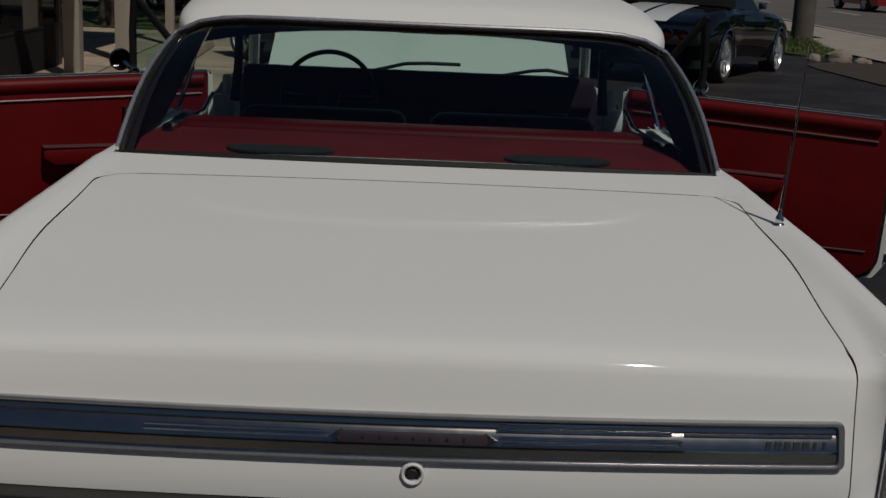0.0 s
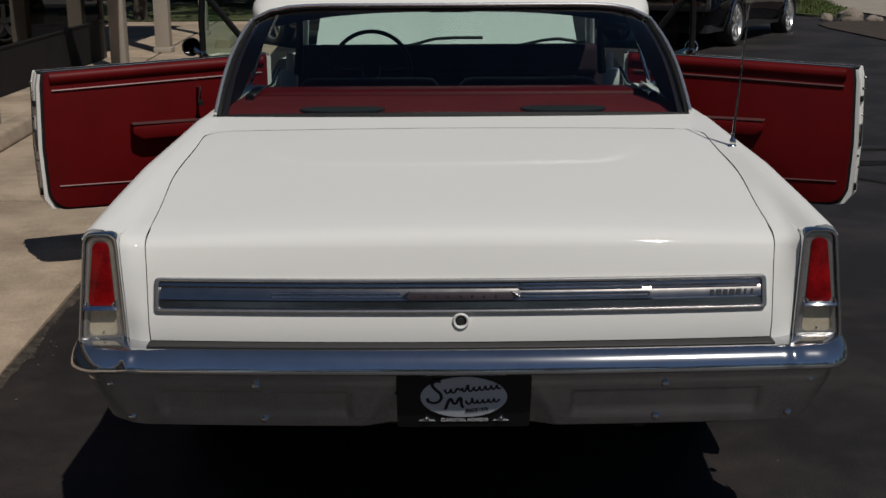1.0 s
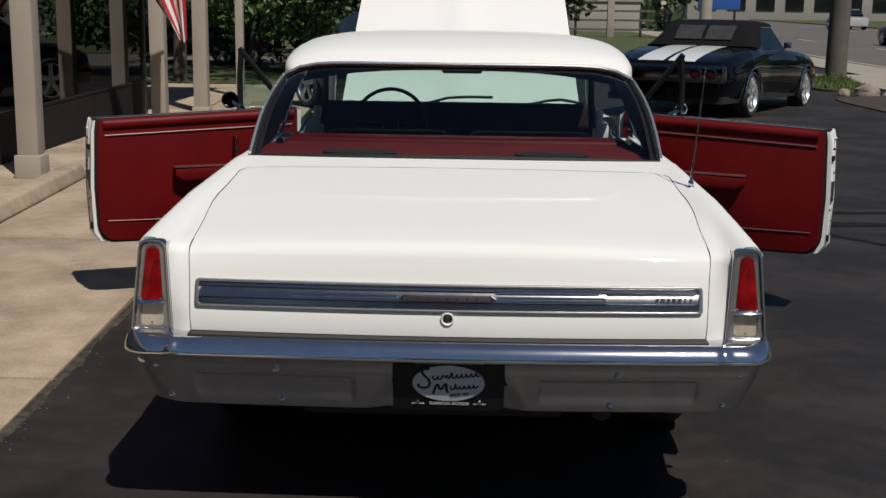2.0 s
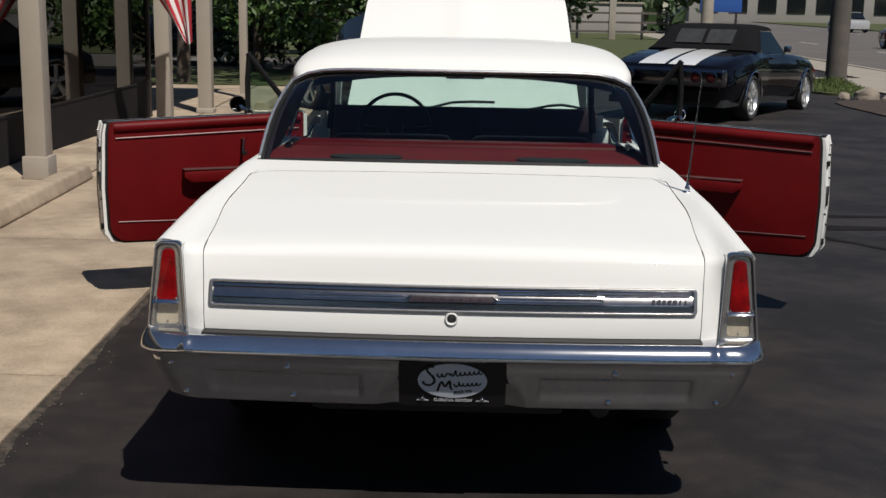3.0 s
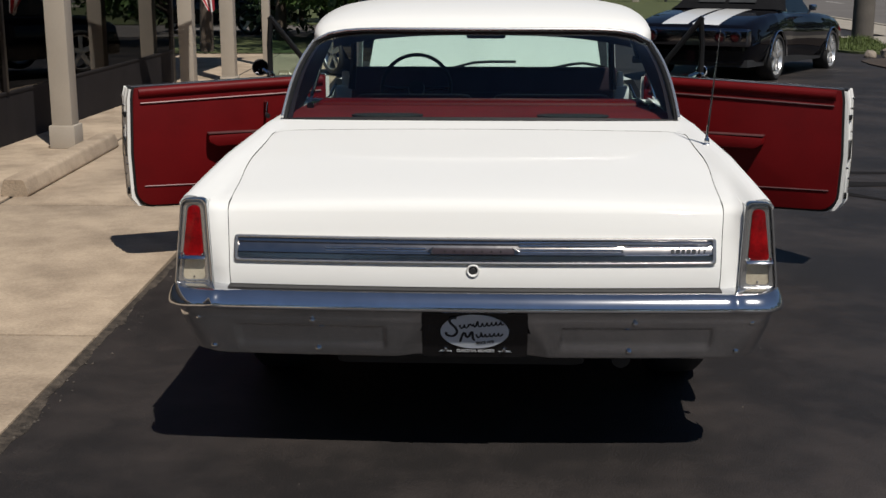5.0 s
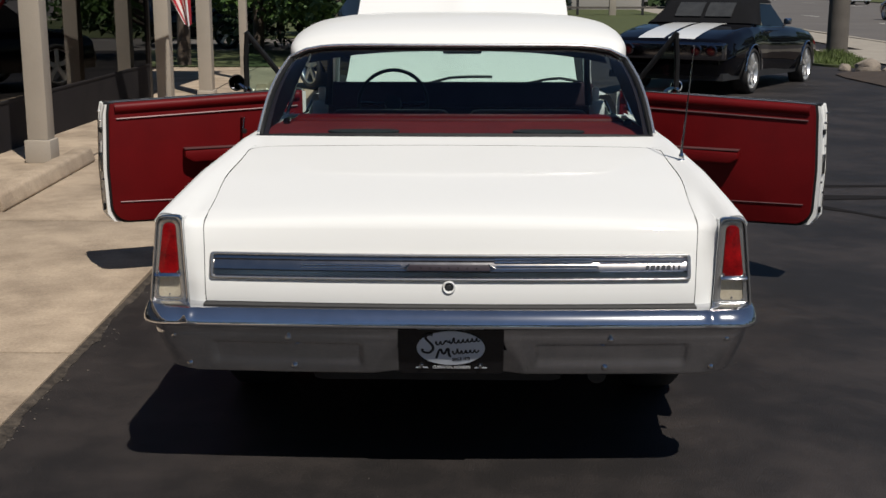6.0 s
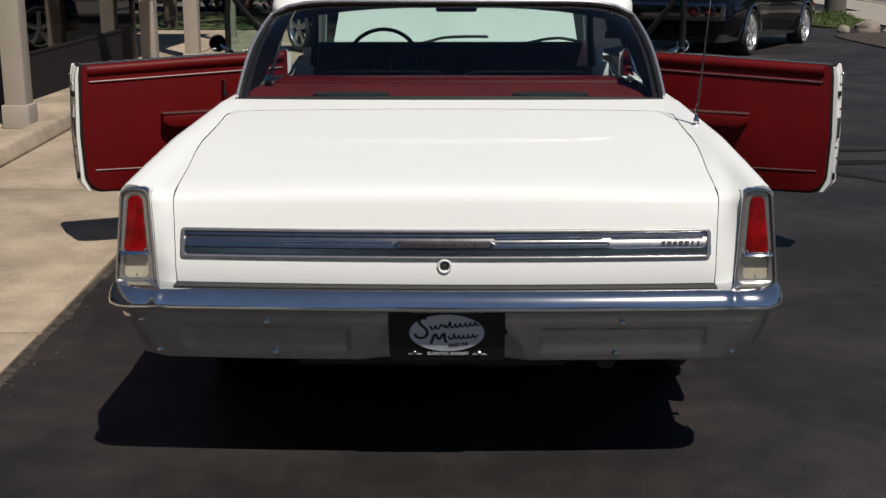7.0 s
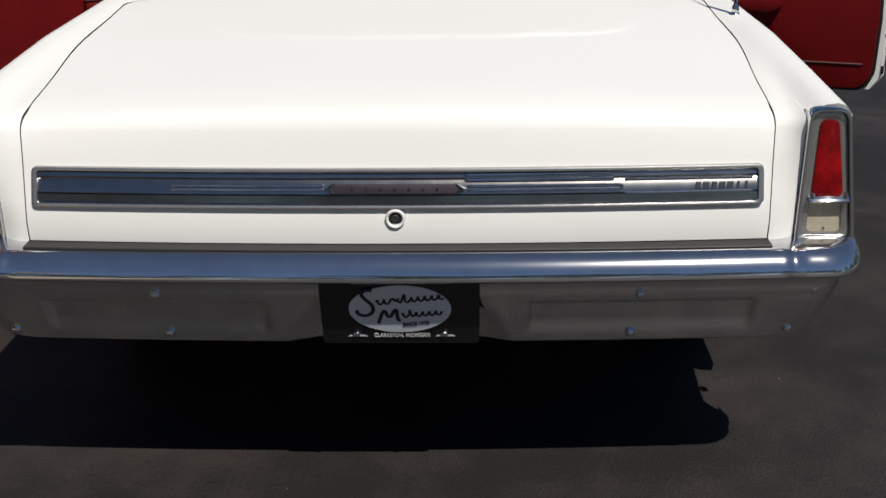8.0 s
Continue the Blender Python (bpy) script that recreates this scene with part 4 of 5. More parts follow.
for s in (1, -1):
    rows = []
    for g in np.linspace(0, 1, 9):
        a = Vector(window_point(1, g))
        a.x += 0.004
        c = Vector((0.785, 1.78, 0.972)).lerp(Vector((0.686, 2.01, 1.266)), g)
        skin = (a, a.lerp(c, 0.06) + Vector((0.004, 0, 0)), a.lerp(c, 0.5) + Vector((0.008, 0, 0)), c)
        rows.append([(s * p.x, p.y, p.z) for p in skin] + [(s * (p.x - 0.006), p.y + 0.004, p.z) for p in skin[::-1]])
    part("roof_pillar", grid(rows, close=True), WHITE, car)
    part("windscreen_pillar", tube([(s * 0.70, 3.42, 0.97), (s * 0.672, 3.24, 1.16), (s * 0.64, 3.03, 1.335)], 0.022, 8), WHITE, car)
    part("quarter_window_frame", tube([(s * 0.775, 2.14, 0.97), (s * 0.74, 2.16, 1.08), (s * 0.70, 2.17, 1.24)], 0.008, 8), CHROME, car)
    inner = [[(s * (p.x - 0.008), p.y + 0.004, p.z - 0.006) for p in (window_point(1, g), window_point(0.975, g))] + [(s * (lerp(g, [0, 1], [0.755, 0.645])), lerp(g, [0, 1], [1.79, 2.015]), lerp(g, [0, 1], [0.975, 1.25]))] for g in np.linspace(0, 1, 7)]
    part("pillar_trim", grid([[r[1], r[0], r[2]] for r in inner]), NAVY, car)
part("headliner", grid([[(x, y + 0.02, roof_z(y) - 0.045 - 0.05 * (abs(x) / 0.62) ** 3) for x in np.linspace(-0.62, 0.62, 13)] for y in (1.72, 1.9, 2.3, 2.7, 2.98)]), NAVY, car)
WS = lambda f, g: Vector((f * (0.70 - 0.06 * g), 3.46 - 0.06 * f * f - 0.42 * g, 0.965 + 0.385 * g - 0.02 * f * f * g))
screen = part("windscreen", grid([[WS(f, g) for f in np.linspace(-1, 1, 15)] for g in np.linspace(0, 1, 6)]), CARGLASS, car)
part("header_rail", tube([WS(f, 1) + Vector((0, -0.01, 0)) for f in np.linspace(-1, 1, 11)], 0.022, 8), DARK, car)
part("cowl", grid([[(x, y, 0.955 - 0.03 * (x / 0.75) ** 2) for x in np.linspace(-0.78, 0.78, 9)] for y in (3.30, 3.48, 3.60)]), WHITE, car)

# Raised hood.
HINGE, RISE = Vector((0, 3.50, 0.975)), radians(33)
rows = []
for v in np.linspace(0, 1.22, 10):
    rows.append([(x * (0.655 - 0.03 * v), v, 0.02 * math.exp(-((x / 0.12) ** 2)) - 0.02 * x * x - 0.03 * smooth01(v, 1.05, 1.22)) for x in np.linspace(-1, 1, 21)])
part("hood", thick(grid(rows), 0.03), WHITE, car, "white hood propped open", Matrix.Translation(HINGE) @ Matrix.Rotation(RISE, 4, "X"))

# Engine bay, floor and underside.
part("underbody", box(-0.72, 0.72, 0.55, 3.5, 0.27, 0.345, 0.02), DARK, car)
part("trunk_box", box(-0.70, 0.70, 0.16, 1.15, 0.46, 0.80, 0.02), DARK, car)
part("engine_bay", box(-0.66, 0.66, 3.52, 4.5, 0.25, 0.62, 0.03), DARK, car)
part("grille", box(-0.76, 0.76, 4.50, 4.60, 0.50, 0.80, 0.03), SATIN, car)
part("front_bumper", tube([(-0.86, 4.30, 0.48), (-0.86, 4.58, 0.48), (-0.80, 4.66, 0.48), (0.80, 4.66, 0.48), (0.86, 4.58, 0.48), (0.86, 4.30, 0.48)], 0.07, 12), CHROME, car)
part("exhaust_pipe", tube([(0.46, 1.3, 0.33), (0.46, 0.6, 0.36), (0.46, 0.30, 0.35)], 0.03, 12), DARK, car)
part("fuel_tank", box(-0.45, 0.36, 0.35, 0.95, 0.30, 0.47, 0.04), DARK, car)


def wheel_meshes(r, width, rim_r, spokes, mat, tyre_mat):
    """Tyre and rim round the x axis, the outer face towards +x."""
    w = width / 2
    tyre = lathe([(rim_r, -w * 0.8), (rim_r + 0.02, -w), (r - 0.03, -w), (r - 0.006, -w * 0.75), (r, -w * 0.4), (r, w * 0.4), (r - 0.006, w * 0.75), (r - 0.03, w), (rim_r + 0.02, w), (rim_r, w * 0.8)], 36, "x")
    rim = lathe([(rim_r, -w * 0.8), (rim_r - 0.02, -w * 0.6), (rim_r - 0.03, w * 0.4), (rim_r, w * 0.85), (rim_r - 0.008, w * 0.88), (rim_r - 0.03, w * 0.5)], 36, "x")
    hub = lathe([(0.0, w * 0.75), (0.035, w * 0.72), (0.045, w * 0.5), (0.06, w * 0.4), (0.06, 0)], 20, "x")
    arms = [hub]
    for k in range(spokes):
        arm = box(w * 0.45, w * 0.82, -0.036, 0.036, 0.04, rim_r - 0.015, 0.008, 1)
        bmesh.ops.rotate(arm, verts=arm.verts, cent=(0, 0, 0), matrix=Matrix.Rotation(2 * math.pi * k / spokes, 3, "X"))
        arms.append(arm)
    out = []
    for name, bm, m in (("tyre", tyre, tyre_mat), ("rim", rim, mat), ("spokes", merge(*arms), mat)):
        bmesh.ops.recalc_face_normals(bm, faces=bm.faces)
        me = bpy.data.meshes.new(name)
        bm.to_mesh(me)
        bm.free()
        me.materials.append(m)
        out.append(me)
    return out


def add_wheel(meshes, parent, at):
    t, r, s = meshes
    w = part("wheel", r, None, parent, at=at)
    part("tyre", t, None, w, at=at)
    part("spokes", s, None, w, at=at)


TYRE = material("tyre_rubber", (0.022, 0.021, 0.021), 0.75, spread=0.35, scale=14, bump=0.3)
COUPE_WHEEL = wheel_meshes(0.325, 0.20, 0.19, 5, CHROME, TYRE)
for s in (1, -1):
    for y in (1.06, 3.86):
        add_wheel(COUPE_WHEEL, car, Matrix.Translation((s * 0.72, y, land(0, y) + 0.325)) @ Matrix.Rotation(0 if s > 0 else math.pi, 4, "Z"))
    part("side_moulding", box(s * 0.896, s * 0.912, 0.60, 2.12, 0.595, 0.615, 0.004), CHROME, car)
    part("moulding_tip", lathe([(0.0, -0.012), (0.008, -0.010), (0.010, 0.0), (0.006, 0.012)], 10, "y", (s * 0.893, 0.22, 0.662)), CHROME, car)

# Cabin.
# Shelf vinyl lightened in colour to carry the sky haze on the rear glass.
HAZEDRED = material("hazed_red_shelf_vinyl", (0.21, 0.022, 0.025), 0.6, base2=(0.135, 0.013, 0.016), scale=5, fine=220, bump=0.15, spec=0.2)
# Front seats: the red vinyl with the cabin's shade put into its colour.
SEATRED = material("shaded_seat_vinyl", (0.05, 0.010, 0.014), 0.5, base2=(0.03, 0.006, 0.010), scale=6, fine=200, bump=0.2, spec=0.1)
shelf = part("parcel_shelf", grid([[(x * lerp(y, [1.2, 1.7], [0.752, 0.725]), y, 0.968 + 0.022 * smooth01(y, 1.23, 1.45)) for x in np.linspace(-1, 1, 15)] for y in np.linspace(1.23, 1.70, 6)]), HAZEDRED, car, "red parcel shelf under the rear window, colour lightened for glass haze")
GRILLE = material("speaker_cloth", (0.035, 0.03, 0.032), 0.85, spread=0.5, scale=60, fine=400, bump=0.5)
for s in (1, -1):
    part("speaker", prism([(s * 0.36 + 0.140 * math.cos(a), 1.37 + 0.065 * math.sin(a), 0.981) for a in np.linspace(0, 2 * math.pi, 28)[:-1]], (0, 0, 0.0075), 0.002), GRILLE, shelf, "dark oval speaker grille")
rear_seat = part("rear_seat", merge(box(-0.68, 0.68, 1.66, 1.80, 0.50, 1.010, 0.03, 3), box(-0.66, 0.66, 1.75, 2.25, 0.36, 0.56, 0.06, 3)), VINYL, car, "red vinyl rear bench")
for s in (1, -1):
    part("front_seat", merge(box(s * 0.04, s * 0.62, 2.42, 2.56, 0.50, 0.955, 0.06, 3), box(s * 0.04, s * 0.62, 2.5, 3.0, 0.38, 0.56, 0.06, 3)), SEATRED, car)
part("carpet", box(-0.76, 0.76, 1.7, 3.45, 0.331, 0.345), REDCARPET, car)
dash = part("dashboard", merge(box(-0.72, 0.72, 3.12, 3.46, 0.78, 1.005, 0.04, 3), box(-0.70, 0.70, 3.08, 3.16, 0.90, 1.035, 0.03, 3)), NAVY, car, "dark padded dashboard")
part("glovebox_lid", ring([(0.28, 3.117, 0.80), (0.60, 3.117, 0.80), (0.60, 3.117, 0.89), (0.28, 3.117, 0.89)], [(0.285, 3.117, 0.805), (0.595, 3.117, 0.805), (0.595, 3.117, 0.885), (0.285, 3.117, 0.885)], (0, -0.006, 0)), SATIN, dash)
SW = Matrix.Translation((-0.345, 2.90, 0.945)) @ Matrix.Rotation(radians(68), 4, "X")
wheel = part("steering_wheel", tube([(0.176 * math.cos(a), 0.176 * math.sin(a), 0) for a in np.linspace(0, 2 * math.pi, 41)[:-1]], 0.010, 8, True), BLACK, car, "thin black steering wheel", SW)
part("spoke", tube([(-0.174, 0, 0), (-0.06, 0, -0.02), (0.06, 0, -0.02), (0.174, 0, 0)], 0.010, 6), SATIN, wheel, at=SW)
part("hub", lathe([(0.0, 0.01), (0.04, 0.005), (0.045, -0.03), (0.025, -0.05), (0.025, -0.3)], 16, "z"), BLACK, wheel, at=SW)
mirror = part("rear_view_mirror", box(-0.09, 0.11, 2.93, 2.955, 1.192, 1.238, 0.012, 2), BLACK, car, "dark rear-view mirror", Matrix.Translation((0.0, 0, 0.0)))
part("stalk", tube([(0.01, 2.95, 1.205), (0.01, 3.0, 1.345)], 0.008, 6), CHROME, mirror)
for bend in (((-0.20, 0.08), (-0.06, 0.185), (0.04, 0.20), (0.17, 0.20)), ((0.34, 0.09), (0.46, 0.17), (0.53, 0.195), (0.60, 0.165), (0.66, 0.12))):
    part("wiper", tube([WS(x / 0.68, g) + Vector((0, 0.012, 0.0)) for x, g in bend], 0.0085, 6), BLACK, car)
for s in (1, -1):
    part("lock_pillar", box(s * 0.70, s * 0.80, 2.13, 2.20, 0.34, 0.965, 0.012), WHITE, car)
    part("inner_quarter", box(s * 0.70, s * 0.725, 1.25, 2.14, 0.40, 0.955, 0.01), VINYL, car)
    part("seat_belt", tube([(s * 0.56, 2.02, 1.27), (s * 0.568, 2.06, 1.14), (s * 0.58, 2.08, 1.02)], [0.013, 0.015, 0.018], 6), BLACK, car)
    part("belt_buckle", merge(box(s * 0.592, s * 0.66, 2.14, 2.19, 0.955, 1.028, 0.016), box(s * 0.602, s * 0.634, 2.15, 2.18, 1.015, 1.09, 0.010)), PLATEWHITE, car, "pale seat belt guide")
    part("quarter_crank", tube([(s * 0.655, 2.10, 1.035), (s * 0.668, 2.0, 0.988), (s * 0.682, 1.75, 0.985), (s * 0.69, 1.56, 1.0)], [0.006, 0.010, 0.013, 0.016], 8), SATIN, car, "pale quarter window crank")
    part("belt_trim", tube([(s * 0.783, 1.50, 0.980), (s * 0.782, 1.7, 0.977), (s * 0.788, 2.12, 0.972)], 0.009, 8), CHROME, car)

aerial = part("aerial", lathe([(0.0, 0.040), (0.0045, 0.039), (0.005, 0.026), (0.008, 0.021), (0.0095, 0.014), (0.008, 0.008), (0.013, 0.003), (0.014, 0.0)], 16, "z", (0.779, 0.79, 0.957)), CHROME, car, "thin chrome aerial mast")
part("mast", tube([(0.779, 0.79, 0.99), (0.795, 0.805, 1.15), (0.815, 0.83, 1.345)], [0.0042, 0.0028, 0.0014], 6), SATIN, aerial)


DULLMIRROR = material("dull_mirror", (0.18, 0.18, 0.2), 0.05, 1.0, spread=0.1)


# Open doors, built closed along -y and swung about the hinge.
def open_door(s):
    H = Vector((s * 0.872, 3.30, 0))
    tip = Vector((s * 1.862, 2.862, 0)) - H
    d = tip.normalized()
    n = Vector((-d.y * s, d.x * s, 0)) * -1
    if n.y > 0:
        n = -n
    M = Matrix(((d.x, n.x, 0, H.x), (d.y, n.y, 0, H.y), (0, 0, 1, 0), (0, 0, 0, 1)))
    L = tip.length
    outline = [(0.0, 0.31), (0.9 * L, 0.325), (0.975 * L, 0.335), (L + 0.004, 0.38), (L + 0.012, 0.62), (L, 0.90), (L - 0.012, 0.950), (0.5 * L, 0.968), (0.0, 0.985)]
    P = lambda u, w, z: Vector((u, w, z))
    # Shell: outer skin at w = 0, swelling forward at mid height, closing edge back to the trim.
    bm = bmesh.new()
    loops = []
    for w, shrink in ((-0.058, 0.03), (-0.046, 0.010), (-0.026, 0.0), (-0.018, 0.0), (-0.014, 0.005), (0.05, 0.003), (0.055, 0.008), (0.112, 0.008)):
        cx, cz = L / 2, 0.65
        loops.append([bm.verts.new(P(u + (cx - u) / L * 2 * shrink, w, z + (cz - z) / 0.33 * shrink)) for u, z in outline])
    k = len(outline)
    for a, b in zip(loops, loops[1:]):
        for i in range(k):
            bm.faces.new((a[i], a[(i + 1) % k], b[(i + 1) % k], b[i]))
    bm.faces.new(loops[0])
    bm.faces.new(loops[-1])
    door = part("door", bm, WHITE, car, "white door standing wide open with red trim", M)
    inset = [(0.03, 0.328)] + [(0.972 * L - 0.085 + 0.085 * math.sin(a), 0.428 - 0.085 * math.cos(a)) for a in np.linspace(0, math.pi / 2, 7)] + [(0.978 * L, 0.62), (0.968 * L, 0.90), (0.96 * L, 0.950), (0.5 * L, 0.968), (0.03, 0.986)]
    gasket = [(u + (0.012 if u > 0.8 * L else 0), z + (0.006 if z > 0.9 else -0.010 if z < 0.38 else 0)) for u, z in inset]
    part("weather_seal", prism([P(u, 0.1125, z) for u, z in gasket], (0, 0.006, 0), 0.002), BLACK, door, at=M)
    card = part("door_card", prism([P(u, 0.1145, z) for u, z in inset], (0, 0.014, 0), 0.005), VINYL, door, "red vinyl door card", at=M)
    top = [P(u, 0.113, z - 0.026) for u, z in ((0.05, 0.984), (0.5 * L, 0.968), (0.94 * L, 0.950))]
    part("top_roll", tube(top, 0.03, 12), VINYL, card, at=M)
    part("belt_seal", tube([P(0.02, 0.09, 0.984), P(0.5 * L, 0.09, 0.967), P(0.965 * L, 0.09, 0.949)], 0.007, 8), BRIGHTTRIM, door, at=M)
    part("window_slot", prism([P(0.01, 0.004, 0.9875), P(0.5 * L, 0.004, 0.9705), P(L - 0.02, 0.004, 0.953), P(L - 0.02, 0.084, 0.953), P(0.5 * L, 0.084, 0.9705), P(0.01, 0.084, 0.9875)], (0, 0, -0.012)), BLACK, door, at=M, smooth=False)
    for z0, z1, w in ((0.905, 0.872, 0.005), (0.430, 0.445, 0.004)):
        part("bright_strip", tube([P(0.06, 0.131, z0), P(0.5 * L, 0.131, (z0 + z1) / 2), P(0.935 * L, 0.131, z1)], w, 6), TRIMGREY, card, at=M)
    rest = prism([P(0.10, 0.128, 0.71), P(0.63 * L, 0.128, 0.70), P(0.63 * L, 0.128, 0.665), P(0.59 * L, 0.128, 0.640), P(0.10, 0.128, 0.650)], (0, 0.065, 0), 0.012)
    part("armrest", rest, VINYL, card, at=M)
    part("armrest_cap", box(0.10, 0.63 * L, 0.135, 0.190, 0.706, 0.712, 0.002), TRIMGREY, card, at=M)
    uc = 0.365 if s < 0 else 0.20
    crank = part("window_crank", tube([P(uc, 0.13, 0.855), P(uc, 0.165, 0.855), P(uc + 0.003, 0.17, 0.790)], 0.008, 8), CHROME, card, at=M)
    part("knob", lathe([(0.0, 0.03), (0.013, 0.028), (0.014, 0.01), (0.008, 0.0)], 12, "y", (uc + 0.003, 0.168, 0.788)), BLACK, crank, at=M)
    vent = part("vent_frame", merge(tube([P(0.312, 0.05, 0.975), P(0.315, 0.06, 1.15), P(0.31, 0.085, 1.292)], 0.015, 8), tube([P(0.318, 0.085, 1.294), P(0.15, 0.075, 1.085), P(0.08, 0.06, 0.99)], 0.015, 8), box(0.292, 0.332, 0.04, 0.075, 0.965, 1.0, 0.008)), BLACK, door, "dark vent window frame", at=M)
    part("vent_glass", prism([P(0.312, 0.052, 0.98), P(0.308, 0.085, 1.285), P(0.085, 0.06, 0.985)], (0, 0.004, 0)), CARGLASS, vent, at=M, smooth=False)
    um, zm, rm = (0.29, 1.008, 0.7) if s > 0 else (0.345, 1.022, 1.0)
    wing = part("wing_mirror", tube([P(um - 0.045, 0.02, 0.96), P(um - 0.045, -0.01, 0.98), P(um - 0.015, -0.045, zm - 0.01)], [0.022, 0.014, 0.010], 10), CHROME, door, at=M)
    part("mirror_head", lathe([(0.0, -0.03), (0.026 * rm, -0.026), (0.042 * rm, -0.01), (0.045 * rm, 0.004), (0.040 * rm, 0.008)], 24, "y", (um, -0.05, zm)), CHROME if s > 0 else BLACK, wing, at=M)
    part("mirror_glass", lathe([(0.0, 0.006), (0.041 * rm, 0.005)], 24, "y", (um, -0.05, zm)), DULLMIRROR, wing, at=M)
    part("vent_pivot", lathe([(0.0, 0.02), (0.012, 0.018), (0.018, 0.008), (0.018, 0.0)], 14, "y", (0.318, 0.07, 0.995)), CHROME, vent, at=M)
    part("latch", box(L - 0.004, L + 0.014, 0.04, 0.08, 0.60, 0.70, 0.004), SATIN, door, at=M)
    part("striker_hole", box(L - 0.004, L + 0.009, 0.05, 0.075, 0.40, 0.43, 0.003), BLACK, door, at=M)
    part("striker_hole", box(L - 0.006, L + 0.008, 0.04, 0.08, 0.80, 0.825, 0.003), BLACK, door, at=M)
    for z, w in ((0.905, 0.03), (0.86, 0.07), (0.74, 0.035), (0.56, 0.085), (0.50, 0.03)):
        part("screw_head", lathe([(0.0, 0.013), (0.004, 0.012), (0.006, 0.009), (0.006, 0.0)], 10, "x", (L, w, z)), SATIN, door, at=M)
    part("edge_guard", tube([P(L + 0.006, 0.006, 0.42), P(L + 0.014, 0.006, 0.62), P(L + 0.003, 0.006, 0.90)], 0.003, 6), SATIN, door, at=M)
    part("outer_handle", box(L - 0.24, L - 0.06, -0.05, -0.025, 0.80, 0.825, 0.008), CHROME, door, at=M)


open_door(1)
open_door(-1)


# ---- the black convertible ----
BLACKPAINT = material("black_paint", (0.003, 0.003, 0.005), 0.04, coat=0.0, spread=0.2, scale=2, spec=0.25)
CANVAS = material("black_canvas", (0.006, 0.006, 0.007), 0.9, spec=0.2, spread=0.3, scale=12, fine=250, bump=0.4)
STRIPE = material("white_stripe_paint", (0.78, 0.78, 0.76), 0.25, coat=0.6, spread=0.03)
DEEPRED = material("deep_red_lens", (0.05, 0.004, 0.005), 0.15, coat=0.5, spread=0.3)
DIMCHROME = material("aged_chrome", (0.20, 0.20, 0.22), 0.12, 1.0, spread=0.2, scale=8)
DARKGLASS = glass("dark_car_pane", (0.10, 0.13, 0.13), 0.0, 1.45)
VINYLPANE = material("clouded_vinyl_pane", (0.055, 0.055, 0.052), 0.18, spread=0.35, scale=9, coat=0.4)

RX, RY = 4.10, 14.49
HEAD = math.atan2(1.42, 2.45)
BC = Matrix.Translation((RX, RY, land(RX, RY))) @ Matrix.Rotation(-HEAD, 4, "Z") @ Matrix.Translation((-0.93, 0, 0)) @ Matrix.Rotation(radians(-1.3), 4, "X")
bc = thing("convertible", BC, "black seventies convertible with white deck stripes and raised soft top", "car")

YS = [-1.12, -1.08, -1.0, -0.7, -0.4, 0.0, 0.4, 0.8, 1.4, 1.9, 2.4, 2.85, 3.3, 3.72, 3.84]
TOPZ = [0.72, 0.77, 0.795, 0.86, 0.91, 0.96, 0.985, 0.965, 0.95, 0.95, 0.935, 0.91, 0.87, 0.80, 0.70]
HALF = [0.80, 0.86, 0.90, 0.93, 0.945, 0.95, 0.93, 0.91, 0.92, 0.935, 0.945, 0.94, 0.91, 0.85, 0.78]


def bc_low(y):
    z = 0.26
    for axle in (0.0, 2.845):
        d = abs(y - axle)
        if d < 0.37:
            z = max(z, 0.33 + math.sqrt(0.37**2 - d * d))
    return z


rows = []
for y in sorted({*YS, *np.linspace(-0.38, 0.38, 17).round(3), *np.linspace(2.46, 3.23, 17).round(3), *np.linspace(-1.0, 3.7, 20).round(3)}):
    z, h, lo = lerp(y, YS, TOPZ), lerp(y, YS, HALF), bc_low(y)
    half = [(0, z + 0.012), (h * 0.3, z + 0.010), (h * 0.6, z + 0.004), (h * 0.80, z), (h * 0.86, z - 0.010), (h * 0.905, z - 0.035), (h * 0.94, z - 0.08), (h * 0.97, z - 0.15), (h * 0.99, z - 0.22), (h, z - 0.28), (h * 0.997, 0.54), (h * 0.98, 0.46), (h * 0.95, 0.37), (h * 0.91, 0.28)]
    half = [(x, max(q, lo)) for x, q in half]
    rows.append([(-x, y, q) for x, q in half[::-1]] + [(x, y, q) for x, q in half[1:]])
bm = grid(rows)
bm.verts.ensure_lookup_table()
n = len(rows[0])
bm.faces.new(bm.verts[:n])
bm.faces.new(bm.verts[-n:])
body = part("body", bm, BLACKPAINT, bc, at=BC)


def bc_top(x, y, lift):
    return (x, y, lerp(y, YS, TOPZ) + lerp(abs(x) / lerp(y, YS, HALF), [0, 0.3, 0.6, 0.8], [0.012, 0.010, 0.004, 0]) + lift)


for x0, x1 in ((-0.42, -0.03), (0.03, 0.42)):
    part("stripe", grid([[bc_top(x, y, 0.004) for x in np.linspace(x0, x1, 5)] for y in np.linspace(-1.06, 0.30, 12)]), STRIPE, bc, at=BC)
    part("stripe", grid([[bc_top(x, y, 0.004) for x in np.linspace(x0, x1, 5)] for y in np.linspace(1.95, 3.5, 10)]), STRIPE, bc, at=BC)
rb = part("rear_bumper", box(-0.90, 0.90, -1.20, -1.06, 0.50, 0.745, 0.04, 3), DIMCHROME, bc, "dull chrome bumper with round tail lamps", at=BC)
